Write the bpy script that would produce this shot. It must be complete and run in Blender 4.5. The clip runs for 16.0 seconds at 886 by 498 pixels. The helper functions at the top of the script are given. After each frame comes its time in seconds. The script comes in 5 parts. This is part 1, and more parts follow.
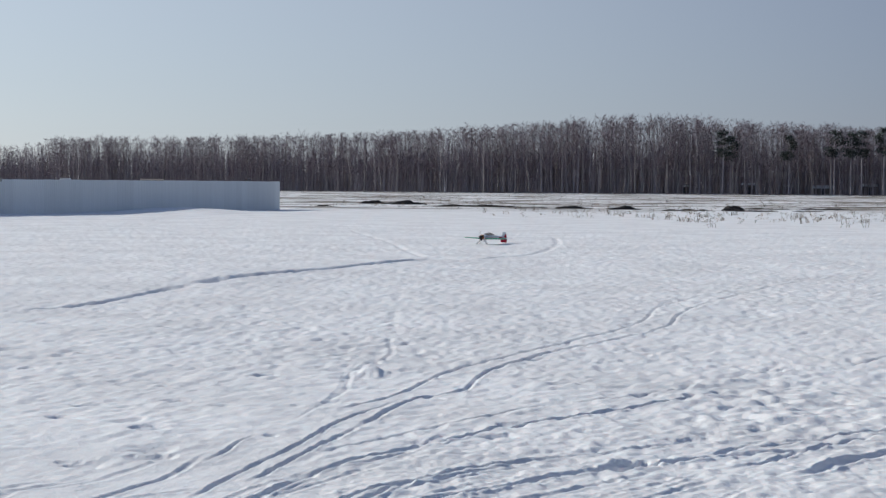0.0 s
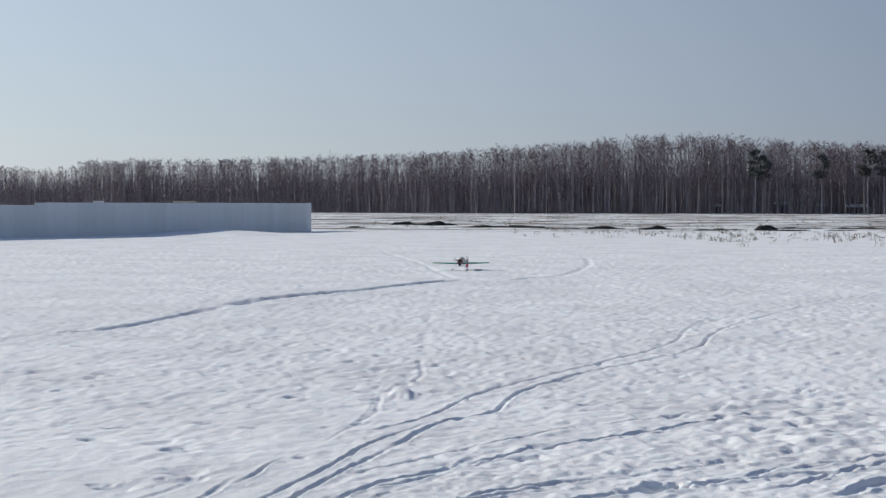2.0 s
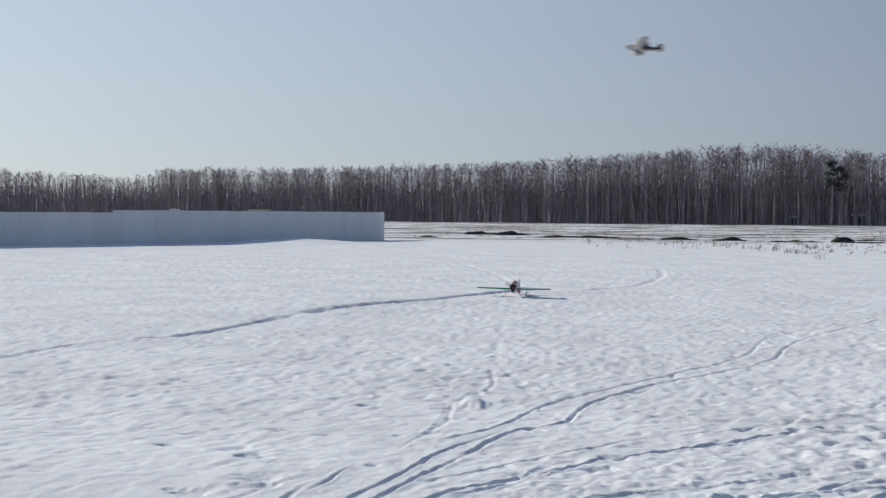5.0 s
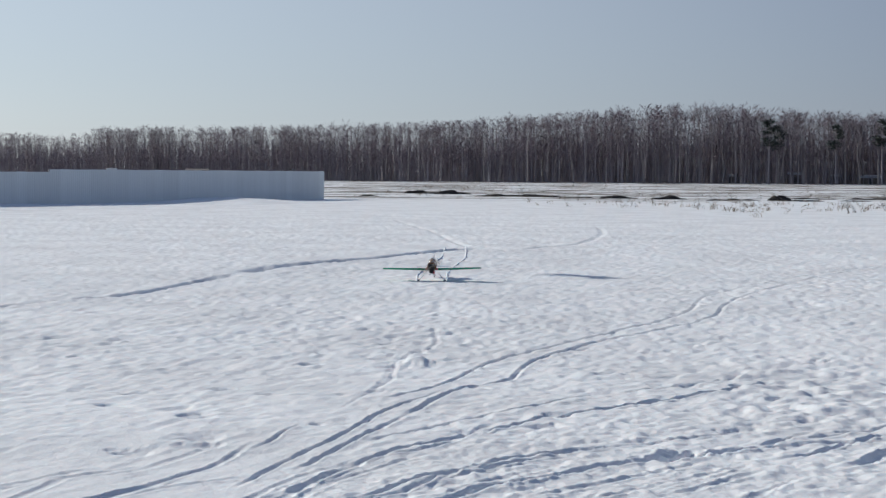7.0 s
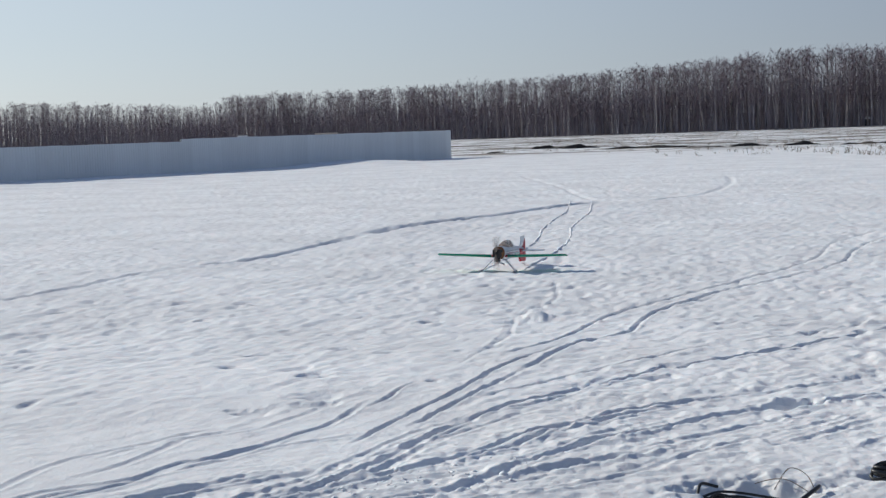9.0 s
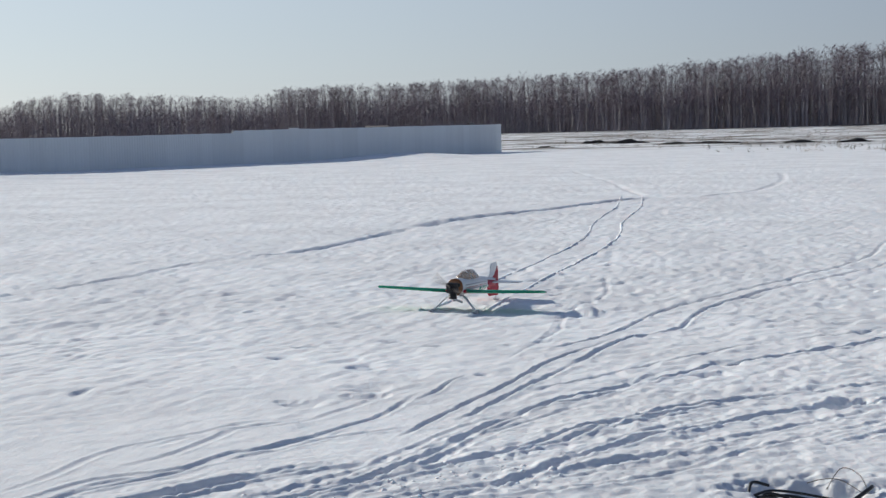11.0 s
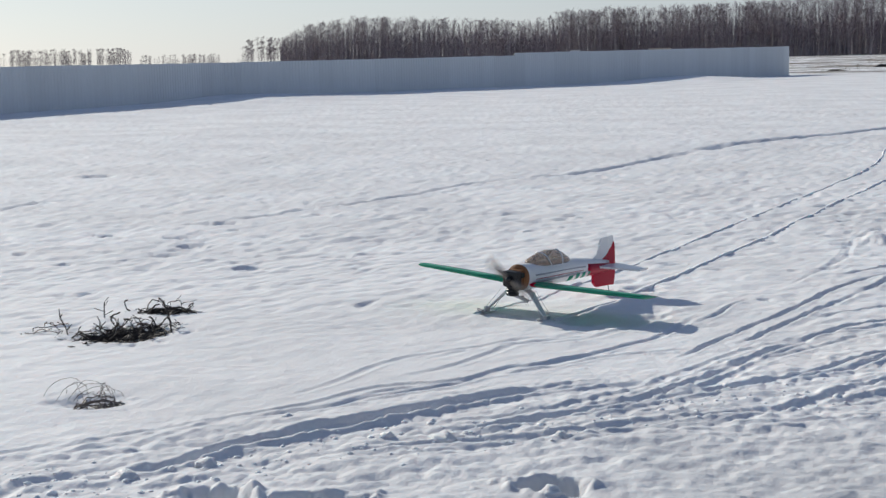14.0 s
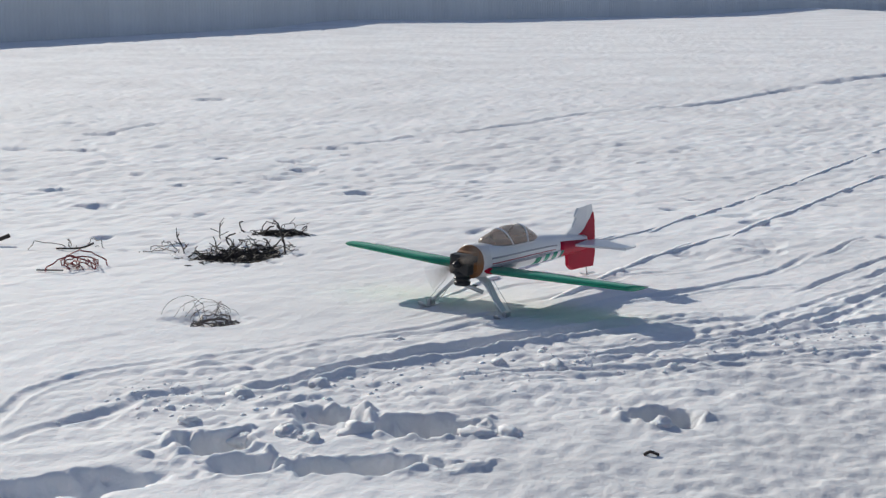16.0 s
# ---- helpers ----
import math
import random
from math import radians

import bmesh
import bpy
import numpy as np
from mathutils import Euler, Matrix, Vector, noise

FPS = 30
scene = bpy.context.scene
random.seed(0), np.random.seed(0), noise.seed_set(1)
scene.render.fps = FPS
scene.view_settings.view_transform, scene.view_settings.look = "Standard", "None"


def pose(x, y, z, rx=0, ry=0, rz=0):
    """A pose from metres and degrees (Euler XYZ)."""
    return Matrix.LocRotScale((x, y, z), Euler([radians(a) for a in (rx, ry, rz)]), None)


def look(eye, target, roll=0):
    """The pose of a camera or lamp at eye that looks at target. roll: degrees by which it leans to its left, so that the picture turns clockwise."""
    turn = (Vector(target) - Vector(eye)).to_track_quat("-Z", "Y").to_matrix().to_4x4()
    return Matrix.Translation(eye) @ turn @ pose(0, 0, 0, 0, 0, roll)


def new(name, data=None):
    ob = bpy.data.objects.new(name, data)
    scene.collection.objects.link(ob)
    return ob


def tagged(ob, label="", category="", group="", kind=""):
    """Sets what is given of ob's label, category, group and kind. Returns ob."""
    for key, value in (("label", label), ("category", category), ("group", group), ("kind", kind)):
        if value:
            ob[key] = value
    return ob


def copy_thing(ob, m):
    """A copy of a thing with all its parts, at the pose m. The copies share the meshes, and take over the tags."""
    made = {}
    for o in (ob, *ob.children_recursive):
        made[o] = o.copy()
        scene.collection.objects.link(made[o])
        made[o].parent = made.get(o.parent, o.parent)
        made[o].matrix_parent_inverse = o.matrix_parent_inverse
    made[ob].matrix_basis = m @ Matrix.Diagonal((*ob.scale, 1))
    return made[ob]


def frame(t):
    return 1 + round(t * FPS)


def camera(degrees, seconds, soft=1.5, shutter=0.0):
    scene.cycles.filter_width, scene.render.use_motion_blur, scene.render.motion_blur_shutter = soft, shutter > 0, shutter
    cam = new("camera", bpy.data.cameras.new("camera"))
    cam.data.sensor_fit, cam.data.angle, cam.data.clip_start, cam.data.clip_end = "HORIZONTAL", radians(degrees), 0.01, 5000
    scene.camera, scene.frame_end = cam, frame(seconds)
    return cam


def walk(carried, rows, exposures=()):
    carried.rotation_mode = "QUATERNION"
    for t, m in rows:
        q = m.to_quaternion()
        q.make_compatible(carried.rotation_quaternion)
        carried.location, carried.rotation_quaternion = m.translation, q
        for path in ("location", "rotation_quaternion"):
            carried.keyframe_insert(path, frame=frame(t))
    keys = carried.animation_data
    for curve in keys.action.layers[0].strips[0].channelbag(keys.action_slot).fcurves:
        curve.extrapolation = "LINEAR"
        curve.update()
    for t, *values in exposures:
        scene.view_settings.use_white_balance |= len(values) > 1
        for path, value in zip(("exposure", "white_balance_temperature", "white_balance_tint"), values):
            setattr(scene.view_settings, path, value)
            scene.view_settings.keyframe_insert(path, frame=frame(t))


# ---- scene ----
cam = camera(34.07, 16.0, soft=1.35, shutter=0.4)
# seconds, turn to the left, pitch, roll, and the eye
WALK = (
    (0.0, 0.008, -2.269, 0.399, -0.058, -0.004, 1.657), (0.5, 0.078, -1.915, 0.346, -0.035, -0.015, 1.665),
    (1.0, 1.229, -1.769, 0.066, -0.035, -0.03, 1.664), (1.5, 1.127, -1.534, 0.351, -0.038, -0.018, 1.661),
    (2.0, 1.263, -1.449, 0.098, -0.042, -0.003, 1.663), (2.5, 2.537, -1.322, 0.065, -0.042, 0.007, 1.663),
    (3.0, 3.46, -0.765, 0.262, -0.043, 0.009, 1.666), (3.2, 3.828, -0.648, 0.319, -0.042, 0.006, 1.663),
    (5.3, 4.276, -1.212, 0.514, -0.04, -0.066, 1.672), (5.5, 4.682, -1.291, 0.373, -0.042, -0.056, 1.674),
    (6.0, 3.77, -1.646, 0.716, -0.041, -0.052, 1.669), (6.5, 3.691, -2.507, 0.158, -0.06, -0.028, 1.665),
    (7.0, 1.74, -2.686, 0.371, -0.072, -0.006, 1.656), (7.5, 2.166, -2.757, -0.947, -0.01, -0.002, 1.656),
    (8.0, 4.899, -4.085, -1.281, 0.051, 0.002, 1.649), (8.2, 5.634, -4.485, -1.631, 0.07, 0.001, 1.647),
    (10.5, 8.216, -4.002, -1.309, 0.053, 0.029, 1.643), (11.0, 8.917, -4.513, -1.397, 0.052, 0.012, 1.644),
    (11.5, 11.147, -4.956, -1.652, 0.047, 0.024, 1.639), (12.0, 12.469, -5.412, -1.316, 0.045, 0.012, 1.639),
    (12.5, 14.463, -5.839, -1.534, 0.034, 0.042, 1.626), (13.0, 16.365, -6.251, -1.174, 0.039, 0.021, 1.625),
    (13.5, 18.323, -6.754, -1.388, 0.038, 0.015, 1.619), (14.0, 20.031, -7.27, -1.364, 0.035, 0.019, 1.613),
    (14.5, 20.712, -8.362, -1.477, 0.043, 0.013, 1.611), (15.0, 21.058, -9.02, -1.308, 0.04, 0.025, 1.609),
    (15.5, 23.549, -9.39, -0.823, 0.023, 0.026, 1.605), (16.0, 24.388, -9.982, -0.595, 0.004, 0.016, 1.6),
)
walk(cam, [(t, pose(x, y, z, 0, 0, turn) @ pose(0, 0, 0, 90 + pitch) @ pose(0, 0, 0, 0, 0, roll))
           for t, turn, pitch, roll, x, y, z in WALK],
     exposures=[(0.0, 0.30, 6450, 7), (8.2, 0.30, 6460, 6), (12.5, 0.33, 6570, 6), (16.0, 0.33, 6680, 7)])

# ---------------------------------------------------------------- light
SUN_AZ, SUN_EL = 59.0, 25.5          # degrees to the left of +y, and up
world = bpy.data.worlds.new("sky")
scene.world = world
world.use_nodes = True
wn = world.node_tree.nodes
sky = wn.new("ShaderNodeTexSky")
sky.sky_type, sky.sun_disc = "NISHITA", False
sky.sun_elevation, sky.sun_rotation = radians(SUN_EL), radians(-SUN_AZ)
sky.air_density, sky.dust_density, sky.ozone_density, sky.altitude = 1.0, 0.6, 3.0, 150.0
wn["Background"].inputs["Strength"].default_value = 0.085
haze = wn.new("ShaderNodeHueSaturation")
haze.inputs["Saturation"].default_value = 0.8
world.node_tree.links.new(sky.outputs[0], haze.inputs["Color"])
veil = wn.new("ShaderNodeMix")
veil.data_type = "RGBA"
veil.inputs["Factor"].default_value = 0.72
# pale spring haze, brighter on the sun's side
where, dot, side, tone = (wn.new(k) for k in ("ShaderNodeTexCoord", "ShaderNodeVectorMath", "ShaderNodeMapRange", "ShaderNodeMix"))
dot.operation, tone.data_type = "DOT_PRODUCT", "RGBA"
dot.inputs[1].default_value = (-math.sin(radians(SUN_AZ)), math.cos(radians(SUN_AZ)), 0.0)
side.inputs["From Min"].default_value, side.inputs["From Max"].default_value = 0.11, 1.02
tone.inputs["A"].default_value, tone.inputs["B"].default_value = (1.5, 1.7, 2.75, 1), (6.2, 6.8, 7.75, 1)
tall, lift, deep = wn.new("ShaderNodeSeparateXYZ"), wn.new("ShaderNodeMapRange"), wn.new("ShaderNodeMix")
deep.data_type = "RGBA"
deep.inputs["B"].default_value = (0.75, 1.22, 2.45, 1)      # deeper blue overhead
lift.inputs["From Min"].default_value, lift.inputs["From Max"].default_value = 0.22, 0.75
for a, b in ((where.outputs["Generated"], dot.inputs[0]), (dot.outputs["Value"], side.inputs["Value"]), (side.outputs[0], tone.inputs["Factor"]), (tone.outputs["Result"], deep.inputs["A"]), (where.outputs["Generated"], tall.inputs[0]), (tall.outputs["Z"], lift.inputs["Value"]),
             (lift.outputs[0], deep.inputs["Factor"]), (deep.outputs["Result"], veil.inputs["B"])):
    world.node_tree.links.new(a, b)
world.node_tree.links.new(haze.outputs[0], veil.inputs["A"])
world.node_tree.links.new(veil.outputs["Result"], wn["Background"].inputs["Color"])

sun_data = bpy.data.lights.new("sun", "SUN")
sun_data.energy, sun_data.angle, sun_data.color = 3.18, radians(0.6), (1.0, 0.95, 0.88)
sun = new("sun", sun_data)
sa, se = radians(SUN_AZ), radians(SUN_EL)
to_sun = Vector((-math.sin(sa) * math.cos(se), math.cos(sa) * math.cos(se), math.sin(se)))
sun.matrix_basis = look(to_sun * 50, (0, 0, 0))


# ---------------------------------------------------------------- materials
def material(name, color, rough=0.6, metal=0.0, vary=0.15, scale=8.0, bump=0.0, bump_scale=60.0, island=0.0, obj=0.0,
             spec=0.5, alpha=1.0, trans=0.0, second=None, mix_scale=2.0, stretch=(1, 1, 1)):
    """Noise-varied surface: fine grain and larger stains, with optional random shade by island or by object."""
    m = bpy.data.materials.new(name)
    m.use_nodes = True
    n, l = m.node_tree.nodes, m.node_tree.links
    b = n["Principled BSDF"]
    b.inputs["Roughness"].default_value, b.inputs["Metallic"].default_value = rough, metal
    b.inputs["Specular IOR Level"].default_value = spec
    b.inputs["Alpha"].default_value, b.inputs["Transmission Weight"].default_value = alpha, trans
    tc, mp = n.new("ShaderNodeTexCoord"), n.new("ShaderNodeMapping")
    mp.inputs["Scale"].default_value = stretch
    l.new(tc.outputs["Object"], mp.inputs["Vector"])
    fine, broad = n.new("ShaderNodeTexNoise"), n.new("ShaderNodeTexNoise")
    for tex, sc, det in ((fine, scale, 6), (broad, mix_scale, 3)):
        tex.inputs["Scale"].default_value, tex.inputs["Detail"].default_value = sc, det
        l.new(mp.outputs[0], tex.inputs["Vector"])
    base = n.new("ShaderNodeMix")
    base.data_type = "RGBA"
    a = color
    c = second or tuple(v * (1 - vary) for v in color)
    base.inputs["A"].default_value, base.inputs["B"].default_value = (*a, 1), (*c, 1)
    ramp = n.new("ShaderNodeMapRange")
    ramp.inputs["From Min"].default_value, ramp.inputs["From Max"].default_value = 0.38, 0.62
    l.new(broad.outputs["Fac"], ramp.inputs["Value"])
    l.new(ramp.outputs[0], base.inputs["Factor"])
    hsv = n.new("ShaderNodeHueSaturation")
    val = n.new("ShaderNodeMapRange")
    val.inputs["To Min"].default_value, val.inputs["To Max"].default_value = 1 - vary, 1 + vary
    l.new(fine.outputs["Fac"], val.inputs["Value"])
    l.new(base.outputs["Result"], hsv.inputs["Color"])
    out = val.outputs[0]
    for amount, node, socket in ((island, "ShaderNodeNewGeometry", "Random Per Island"), (obj, "ShaderNodeObjectInfo", "Random")):
        if amount:
            g, r, mul = n.new(node), n.new("ShaderNodeMapRange"), n.new("ShaderNodeMath")
            mul.operation = "MULTIPLY"
            r.inputs["To Min"].default_value, r.inputs["To Max"].default_value = 1 - amount, 1 + amount
            l.new(g.outputs[socket], r.inputs["Value"])
            l.new(r.outputs[0], mul.inputs[0]), l.new(out, mul.inputs[1])
            out = mul.outputs[0]
    l.new(out, hsv.inputs["Value"])
    l.new(hsv.outputs[0], b.inputs["Base Color"])
    if bump:
        t2, bp = n.new("ShaderNodeTexNoise"), n.new("ShaderNodeBump")
        t2.inputs["Scale"].default_value, t2.inputs["Detail"].default_value = bump_scale, 5
        l.new(mp.outputs[0], t2.inputs["Vector"])
        bp.inputs["Strength"].default_value, bp.inputs["Distance"].default_value = bump, 0.02
        l.new(t2.outputs["Fac"], bp.inputs["Height"]), l.new(bp.outputs[0], b.inputs["Normal"])
    return m


def snow_material():
    """Old granular snow with faint grey dirt; dry stubble and earth show through in the field beyond."""
    m = material("old_snow", (0.84, 0.84, 0.843), rough=0.8, vary=0.05, scale=14, bump=0.2, bump_scale=60,
                 second=(0.745, 0.742, 0.745), mix_scale=0.45, spec=0.12)
    n, l = m.node_tree.nodes, m.node_tree.links
    b = n["Principled BSDF"]
    snow_color = b.inputs["Base Color"].links[0].from_socket
    fine = b.inputs["Normal"].links[0].from_node
    dents, dent = n.new("ShaderNodeTexNoise"), n.new("ShaderNodeBump")
    dents.inputs["Scale"].default_value, dents.inputs["Detail"].default_value, dents.inputs["Roughness"].default_value = 6.5, 3, 0.6
    l.new(n["Texture Coordinate"].outputs["Object"], dents.inputs["Vector"])
    dent.inputs["Strength"].default_value, dent.inputs["Distance"].default_value = 0.18, 0.06
    l.new(dents.outputs["Fac"], dent.inputs["Height"]), l.new(dent.outputs[0], fine.inputs["Normal"])
    geo, sep = n.new("ShaderNodeNewGeometry"), n.new("ShaderNodeSeparateXYZ")
    l.new(geo.outputs["Position"], sep.inputs[0])
    mp = n.new("ShaderNodeMapping")
    mp.inputs["Scale"].default_value = (0.05, 0.11, 0.0)
    l.new(geo.outputs["Position"], mp.inputs["Vector"])
    tex = n.new("ShaderNodeTexNoise")
    tex.inputs["Scale"].default_value, tex.inputs["Detail"].default_value = 1.0, 9
    tex.inputs["Roughness"].default_value = 0.72
    l.new(mp.outputs[0], tex.inputs["Vector"])
    bare = n.new("ShaderNodeMapRange")
    bare.inputs["From Min"].default_value, bare.inputs["From Max"].default_value = 0.46, 0.55
    l.new(tex.outputs["Fac"], bare.inputs["Value"])
    field = n.new("ShaderNodeMapRange")
    field.inputs["From Min"].default_value, field.inputs["From Max"].default_value = 118.0, 150.0
    l.new(sep.outputs["Y"], field.inputs["Value"])
    mul = n.new("ShaderNodeMath")
    mul.operation = "MULTIPLY"
    l.new(bare.outputs[0], mul.inputs[0]), l.new(field.outputs[0], mul.inputs[1])
    mix = n.new("ShaderNodeMix")
    mix.data_type = "RGBA"
    mix.inputs["B"].default_value = (0.12, 0.095, 0.07, 1)
    l.new(mul.outputs[0], mix.inputs["Factor"])
    # greyer, slightly less rough snow near the standing place, with a noisy edge
    near_grey_at, near_grey_mix, near_grey_noise, warp = n.new("ShaderNodeVectorMath"), n.new("ShaderNodeMix"), n.new("ShaderNodeTexNoise"), n.new("ShaderNodeMath")
    near_grey_at.operation, near_grey_mix.data_type, warp.operation = "DISTANCE", "RGBA", "MULTIPLY_ADD"
    near_grey_at.inputs[1].default_value = (0.2, 4.3, 0.1)
    near_grey_noise.inputs["Scale"].default_value, near_grey_noise.inputs["Detail"].default_value = 2.2, 7
    near_grey = n.new("ShaderNodeMapRange")
    near_grey.inputs["From Min"].default_value, near_grey.inputs["From Max"].default_value = 3.9, 2.0
    warp.inputs[1].default_value = 2.4
    near_grey_mix.inputs["B"].default_value = (0.60, 0.605, 0.615, 1)
    gloss = n.new("ShaderNodeMapRange")
    gloss.inputs["To Min"].default_value, gloss.inputs["To Max"].default_value = 0.8, 0.6
    for a, c in ((geo.outputs["Position"], near_grey_at.inputs[0]), (geo.outputs["Position"], near_grey_noise.inputs["Vector"]), (near_grey_noise.outputs["Fac"], warp.inputs[0]),
                 (near_grey_at.outputs["Value"], warp.inputs[2]), (warp.outputs[0], near_grey.inputs["Value"]), (near_grey.outputs[0], near_grey_mix.inputs["Factor"]),
                 (snow_color, near_grey_mix.inputs["A"]), (near_grey.outputs[0], gloss.inputs["Value"]), (gloss.outputs[0], b.inputs["Roughness"]),
                 (near_grey_mix.outputs["Result"], mix.inputs["A"])):
        l.new(a, c)
    l.new(mix.outputs["Result"], b.inputs["Base Color"])
    return m


SNOW = snow_material()


def scattering(m, weight, depth):
    b = m.node_tree.nodes["Principled BSDF"]
    b.inputs["Subsurface Weight"].default_value, b.inputs["Subsurface Scale"].default_value = weight, depth
    b.inputs["Subsurface Radius"].default_value = (0.75, 0.92, 1.0)


scattering(SNOW, 0.4, 0.010)
CLOD = material("snow_clod", (0.845, 0.847, 0.852), rough=0.6, vary=0.04, scale=30, bump=0.4, bump_scale=70, second=(0.79, 0.795, 0.80))
scattering(CLOD, 0.5, 0.012)
SHEET = material("galvanised_sheet", (0.70, 0.735, 0.74), rough=0.55, metal=0.12, vary=0.05, scale=5, obj=0.04,
                 second=(0.62, 0.655, 0.67), mix_scale=0.5, stretch=(1, 1, 0.2))
POST = material("grey_steel_post", (0.35, 0.36, 0.37), rough=0.5, metal=0.6, vary=0.1)
BARK = material("birch_bark", (0.39, 0.35, 0.362), rough=0.8, vary=0.25, scale=3, island=0.25, second=(0.31, 0.275, 0.292), mix_scale=0.6)
PALE = material("pale_birch_bark", (0.31, 0.287, 0.277), rough=0.75, vary=0.25, scale=4, island=0.35, second=(0.24, 0.21, 0.19), mix_scale=0.5)
TWIG = material("bare_twigs", (0.285, 0.232, 0.262), rough=0.8, vary=0.2, scale=2, island=0.3)
NEEDLE = material("pine_needles", (0.055, 0.075, 0.062), rough=0.7, vary=0.3, scale=6, island=0.4)
SOIL = material("wet_earth", (0.027, 0.021, 0.017), rough=0.8, vary=0.3, scale=10, bump=0.8, bump_scale=12)
STRAW = material("dry_weed", (0.30, 0.245, 0.185), rough=0.85, vary=0.25, island=0.4)
BRUSH = material("dark_brush_twig", (0.045, 0.035, 0.03), rough=0.75, vary=0.3, scale=30, island=0.4)
VINE = material("grey_brown_wire", (0.17, 0.145, 0.125), rough=0.6, vary=0.25, scale=40, island=0.3)
RUST = material("red_brown_wire", (0.24, 0.035, 0.04), rough=0.6, vary=0.3, scale=40, island=0.4)
RUBBER = material("black_rubber", (0.018, 0.018, 0.02), rough=0.45, vary=0.25, scale=60)
ROOF = material("snowy_roof", (0.62, 0.64, 0.67), rough=0.7, vary=0.1)
PLANK = material("grey_board_wall", (0.20, 0.17, 0.15), rough=0.8, vary=0.2, scale=3)
WHITE = material("white_film", (0.80, 0.80, 0.79), rough=0.28, vary=0.03, scale=9, second=(0.74, 0.75, 0.76), mix_scale=4)
def translucent(m, color, share):
    """Lets part of the light through a thin covering."""
    n, l = m.node_tree.nodes, m.node_tree.links
    out = n["Material Output"]
    through_it, both = n.new("ShaderNodeBsdfTranslucent"), n.new("ShaderNodeMixShader")
    through_it.inputs["Color"].default_value = (*color, 1)
    both.inputs[0].default_value = share
    l.new(n["Principled BSDF"].outputs[0], both.inputs[1]), l.new(through_it.outputs[0], both.inputs[2])
    l.new(both.outputs[0], out.inputs["Surface"])
    return m


GREEN = material("green_film", (0.03, 0.31, 0.21), rough=0.25, vary=0.06, scale=8, second=(0.045, 0.36, 0.255), mix_scale=3)
RED = material("red_film", (0.42, 0.006, 0.035), rough=0.42, vary=0.05, scale=8, spec=0.15)
PROP = material("pale_wood_propeller", (0.27, 0.23, 0.19), rough=0.4, vary=0.1, scale=30, stretch=(1, 1, 5))
GREEN = translucent(GREEN, (0.06, 0.62, 0.36), 0.35)
SILVER = material("silver_film", (0.33, 0.34, 0.39), rough=0.35, metal=0.2, vary=0.05, scale=8)
WOOD = material("varnished_plywood", (0.24, 0.105, 0.033), rough=0.45, vary=0.2, scale=40, stretch=(1, 1, 6), second=(0.22, 0.09, 0.03), mix_scale=12)
BLACK = material("black_engine", (0.022, 0.022, 0.024), rough=0.4, metal=0.3, vary=0.3, scale=50)
ALU = material("brushed_aluminium", (0.55, 0.56, 0.57), rough=0.35, metal=0.9, vary=0.1, scale=40)
GLASS = material("smoked_canopy", (0.30, 0.19, 0.12), rough=0.10, vary=0.08, scale=6, alpha=0.66)
CREAM = translucent(material("cream_film", (0.80, 0.78, 0.72), rough=0.3, vary=0.05), (0.92, 0.9, 0.86), 0.55)
OLIVE = material("olive_film", (0.085, 0.085, 0.04), rough=0.35, vary=0.15, scale=9)
YELLOW = material("yellow_film", (0.55, 0.33, 0.06), rough=0.3, vary=0.06)
NAVY = material("dark_film", (0.03, 0.035, 0.045), rough=0.3, vary=0.1)


# ---------------------------------------------------------------- mesh helpers
def mesh_from(name, verts, faces, mat, smooth=False):
    me = bpy.data.meshes.new(name)
    verts = np.asarray(verts, np.float32)
    if isinstance(faces, np.ndarray):
        k = faces.shape[1]
        me.vertices.add(len(verts))
        me.vertices.foreach_set("co", verts.ravel())
        me.loops.add(faces.size)
        me.loops.foreach_set("vertex_index", faces.ravel().astype(np.int32))
        me.polygons.add(len(faces))
        me.polygons.foreach_set("loop_start", np.arange(0, faces.size, k, dtype=np.int32))
        me.polygons.foreach_set("loop_total", np.full(len(faces), k, dtype=np.int32))
        me.update(calc_edges=True)
        me.validate()
    else:
        me.from_pydata(verts.tolist(), [], faces)
    me.materials.append(mat)
    me.polygons.foreach_set("use_smooth", np.full(len(me.polygons), smooth))
    return me


def part(name, me, parent, label=""):
    """Links a mesh as one object under a thing or a part."""
    if isinstance(me, bmesh.types.BMesh):
        raise TypeError
    ob = new(name, me)
    ob.parent = parent
    if label:
        ob["label"] = label
    return ob


def bm_mesh(name, bm, mat, smooth=False):
    bmesh.ops.recalc_face_normals(bm, faces=bm.faces)
    me = bpy.data.meshes.new(name)
    bm.to_mesh(me)
    bm.free()
    me.materials.append(mat)
    me.polygons.foreach_set("use_smooth", np.full(len(me.polygons), smooth))
    return me


def box_mesh(name, x0, x1, y0, y1, z0, z1, mat, bevel=0.0, smooth=False):
    bm = bmesh.new()
    bmesh.ops.create_cube(bm, size=1.0)
    for v in bm.verts:
        v.co = ((x0 + x1) / 2 + v.co.x * (x1 - x0), (y0 + y1) / 2 + v.co.y * (y1 - y0), (z0 + z1) / 2 + v.co.z * (z1 - z0))
    if bevel:
        bmesh.ops.bevel(bm, geom=bm.edges[:], offset=bevel, segments=2, affect="EDGES", profile=0.6)
    return bm_mesh(name, bm, mat, smooth)


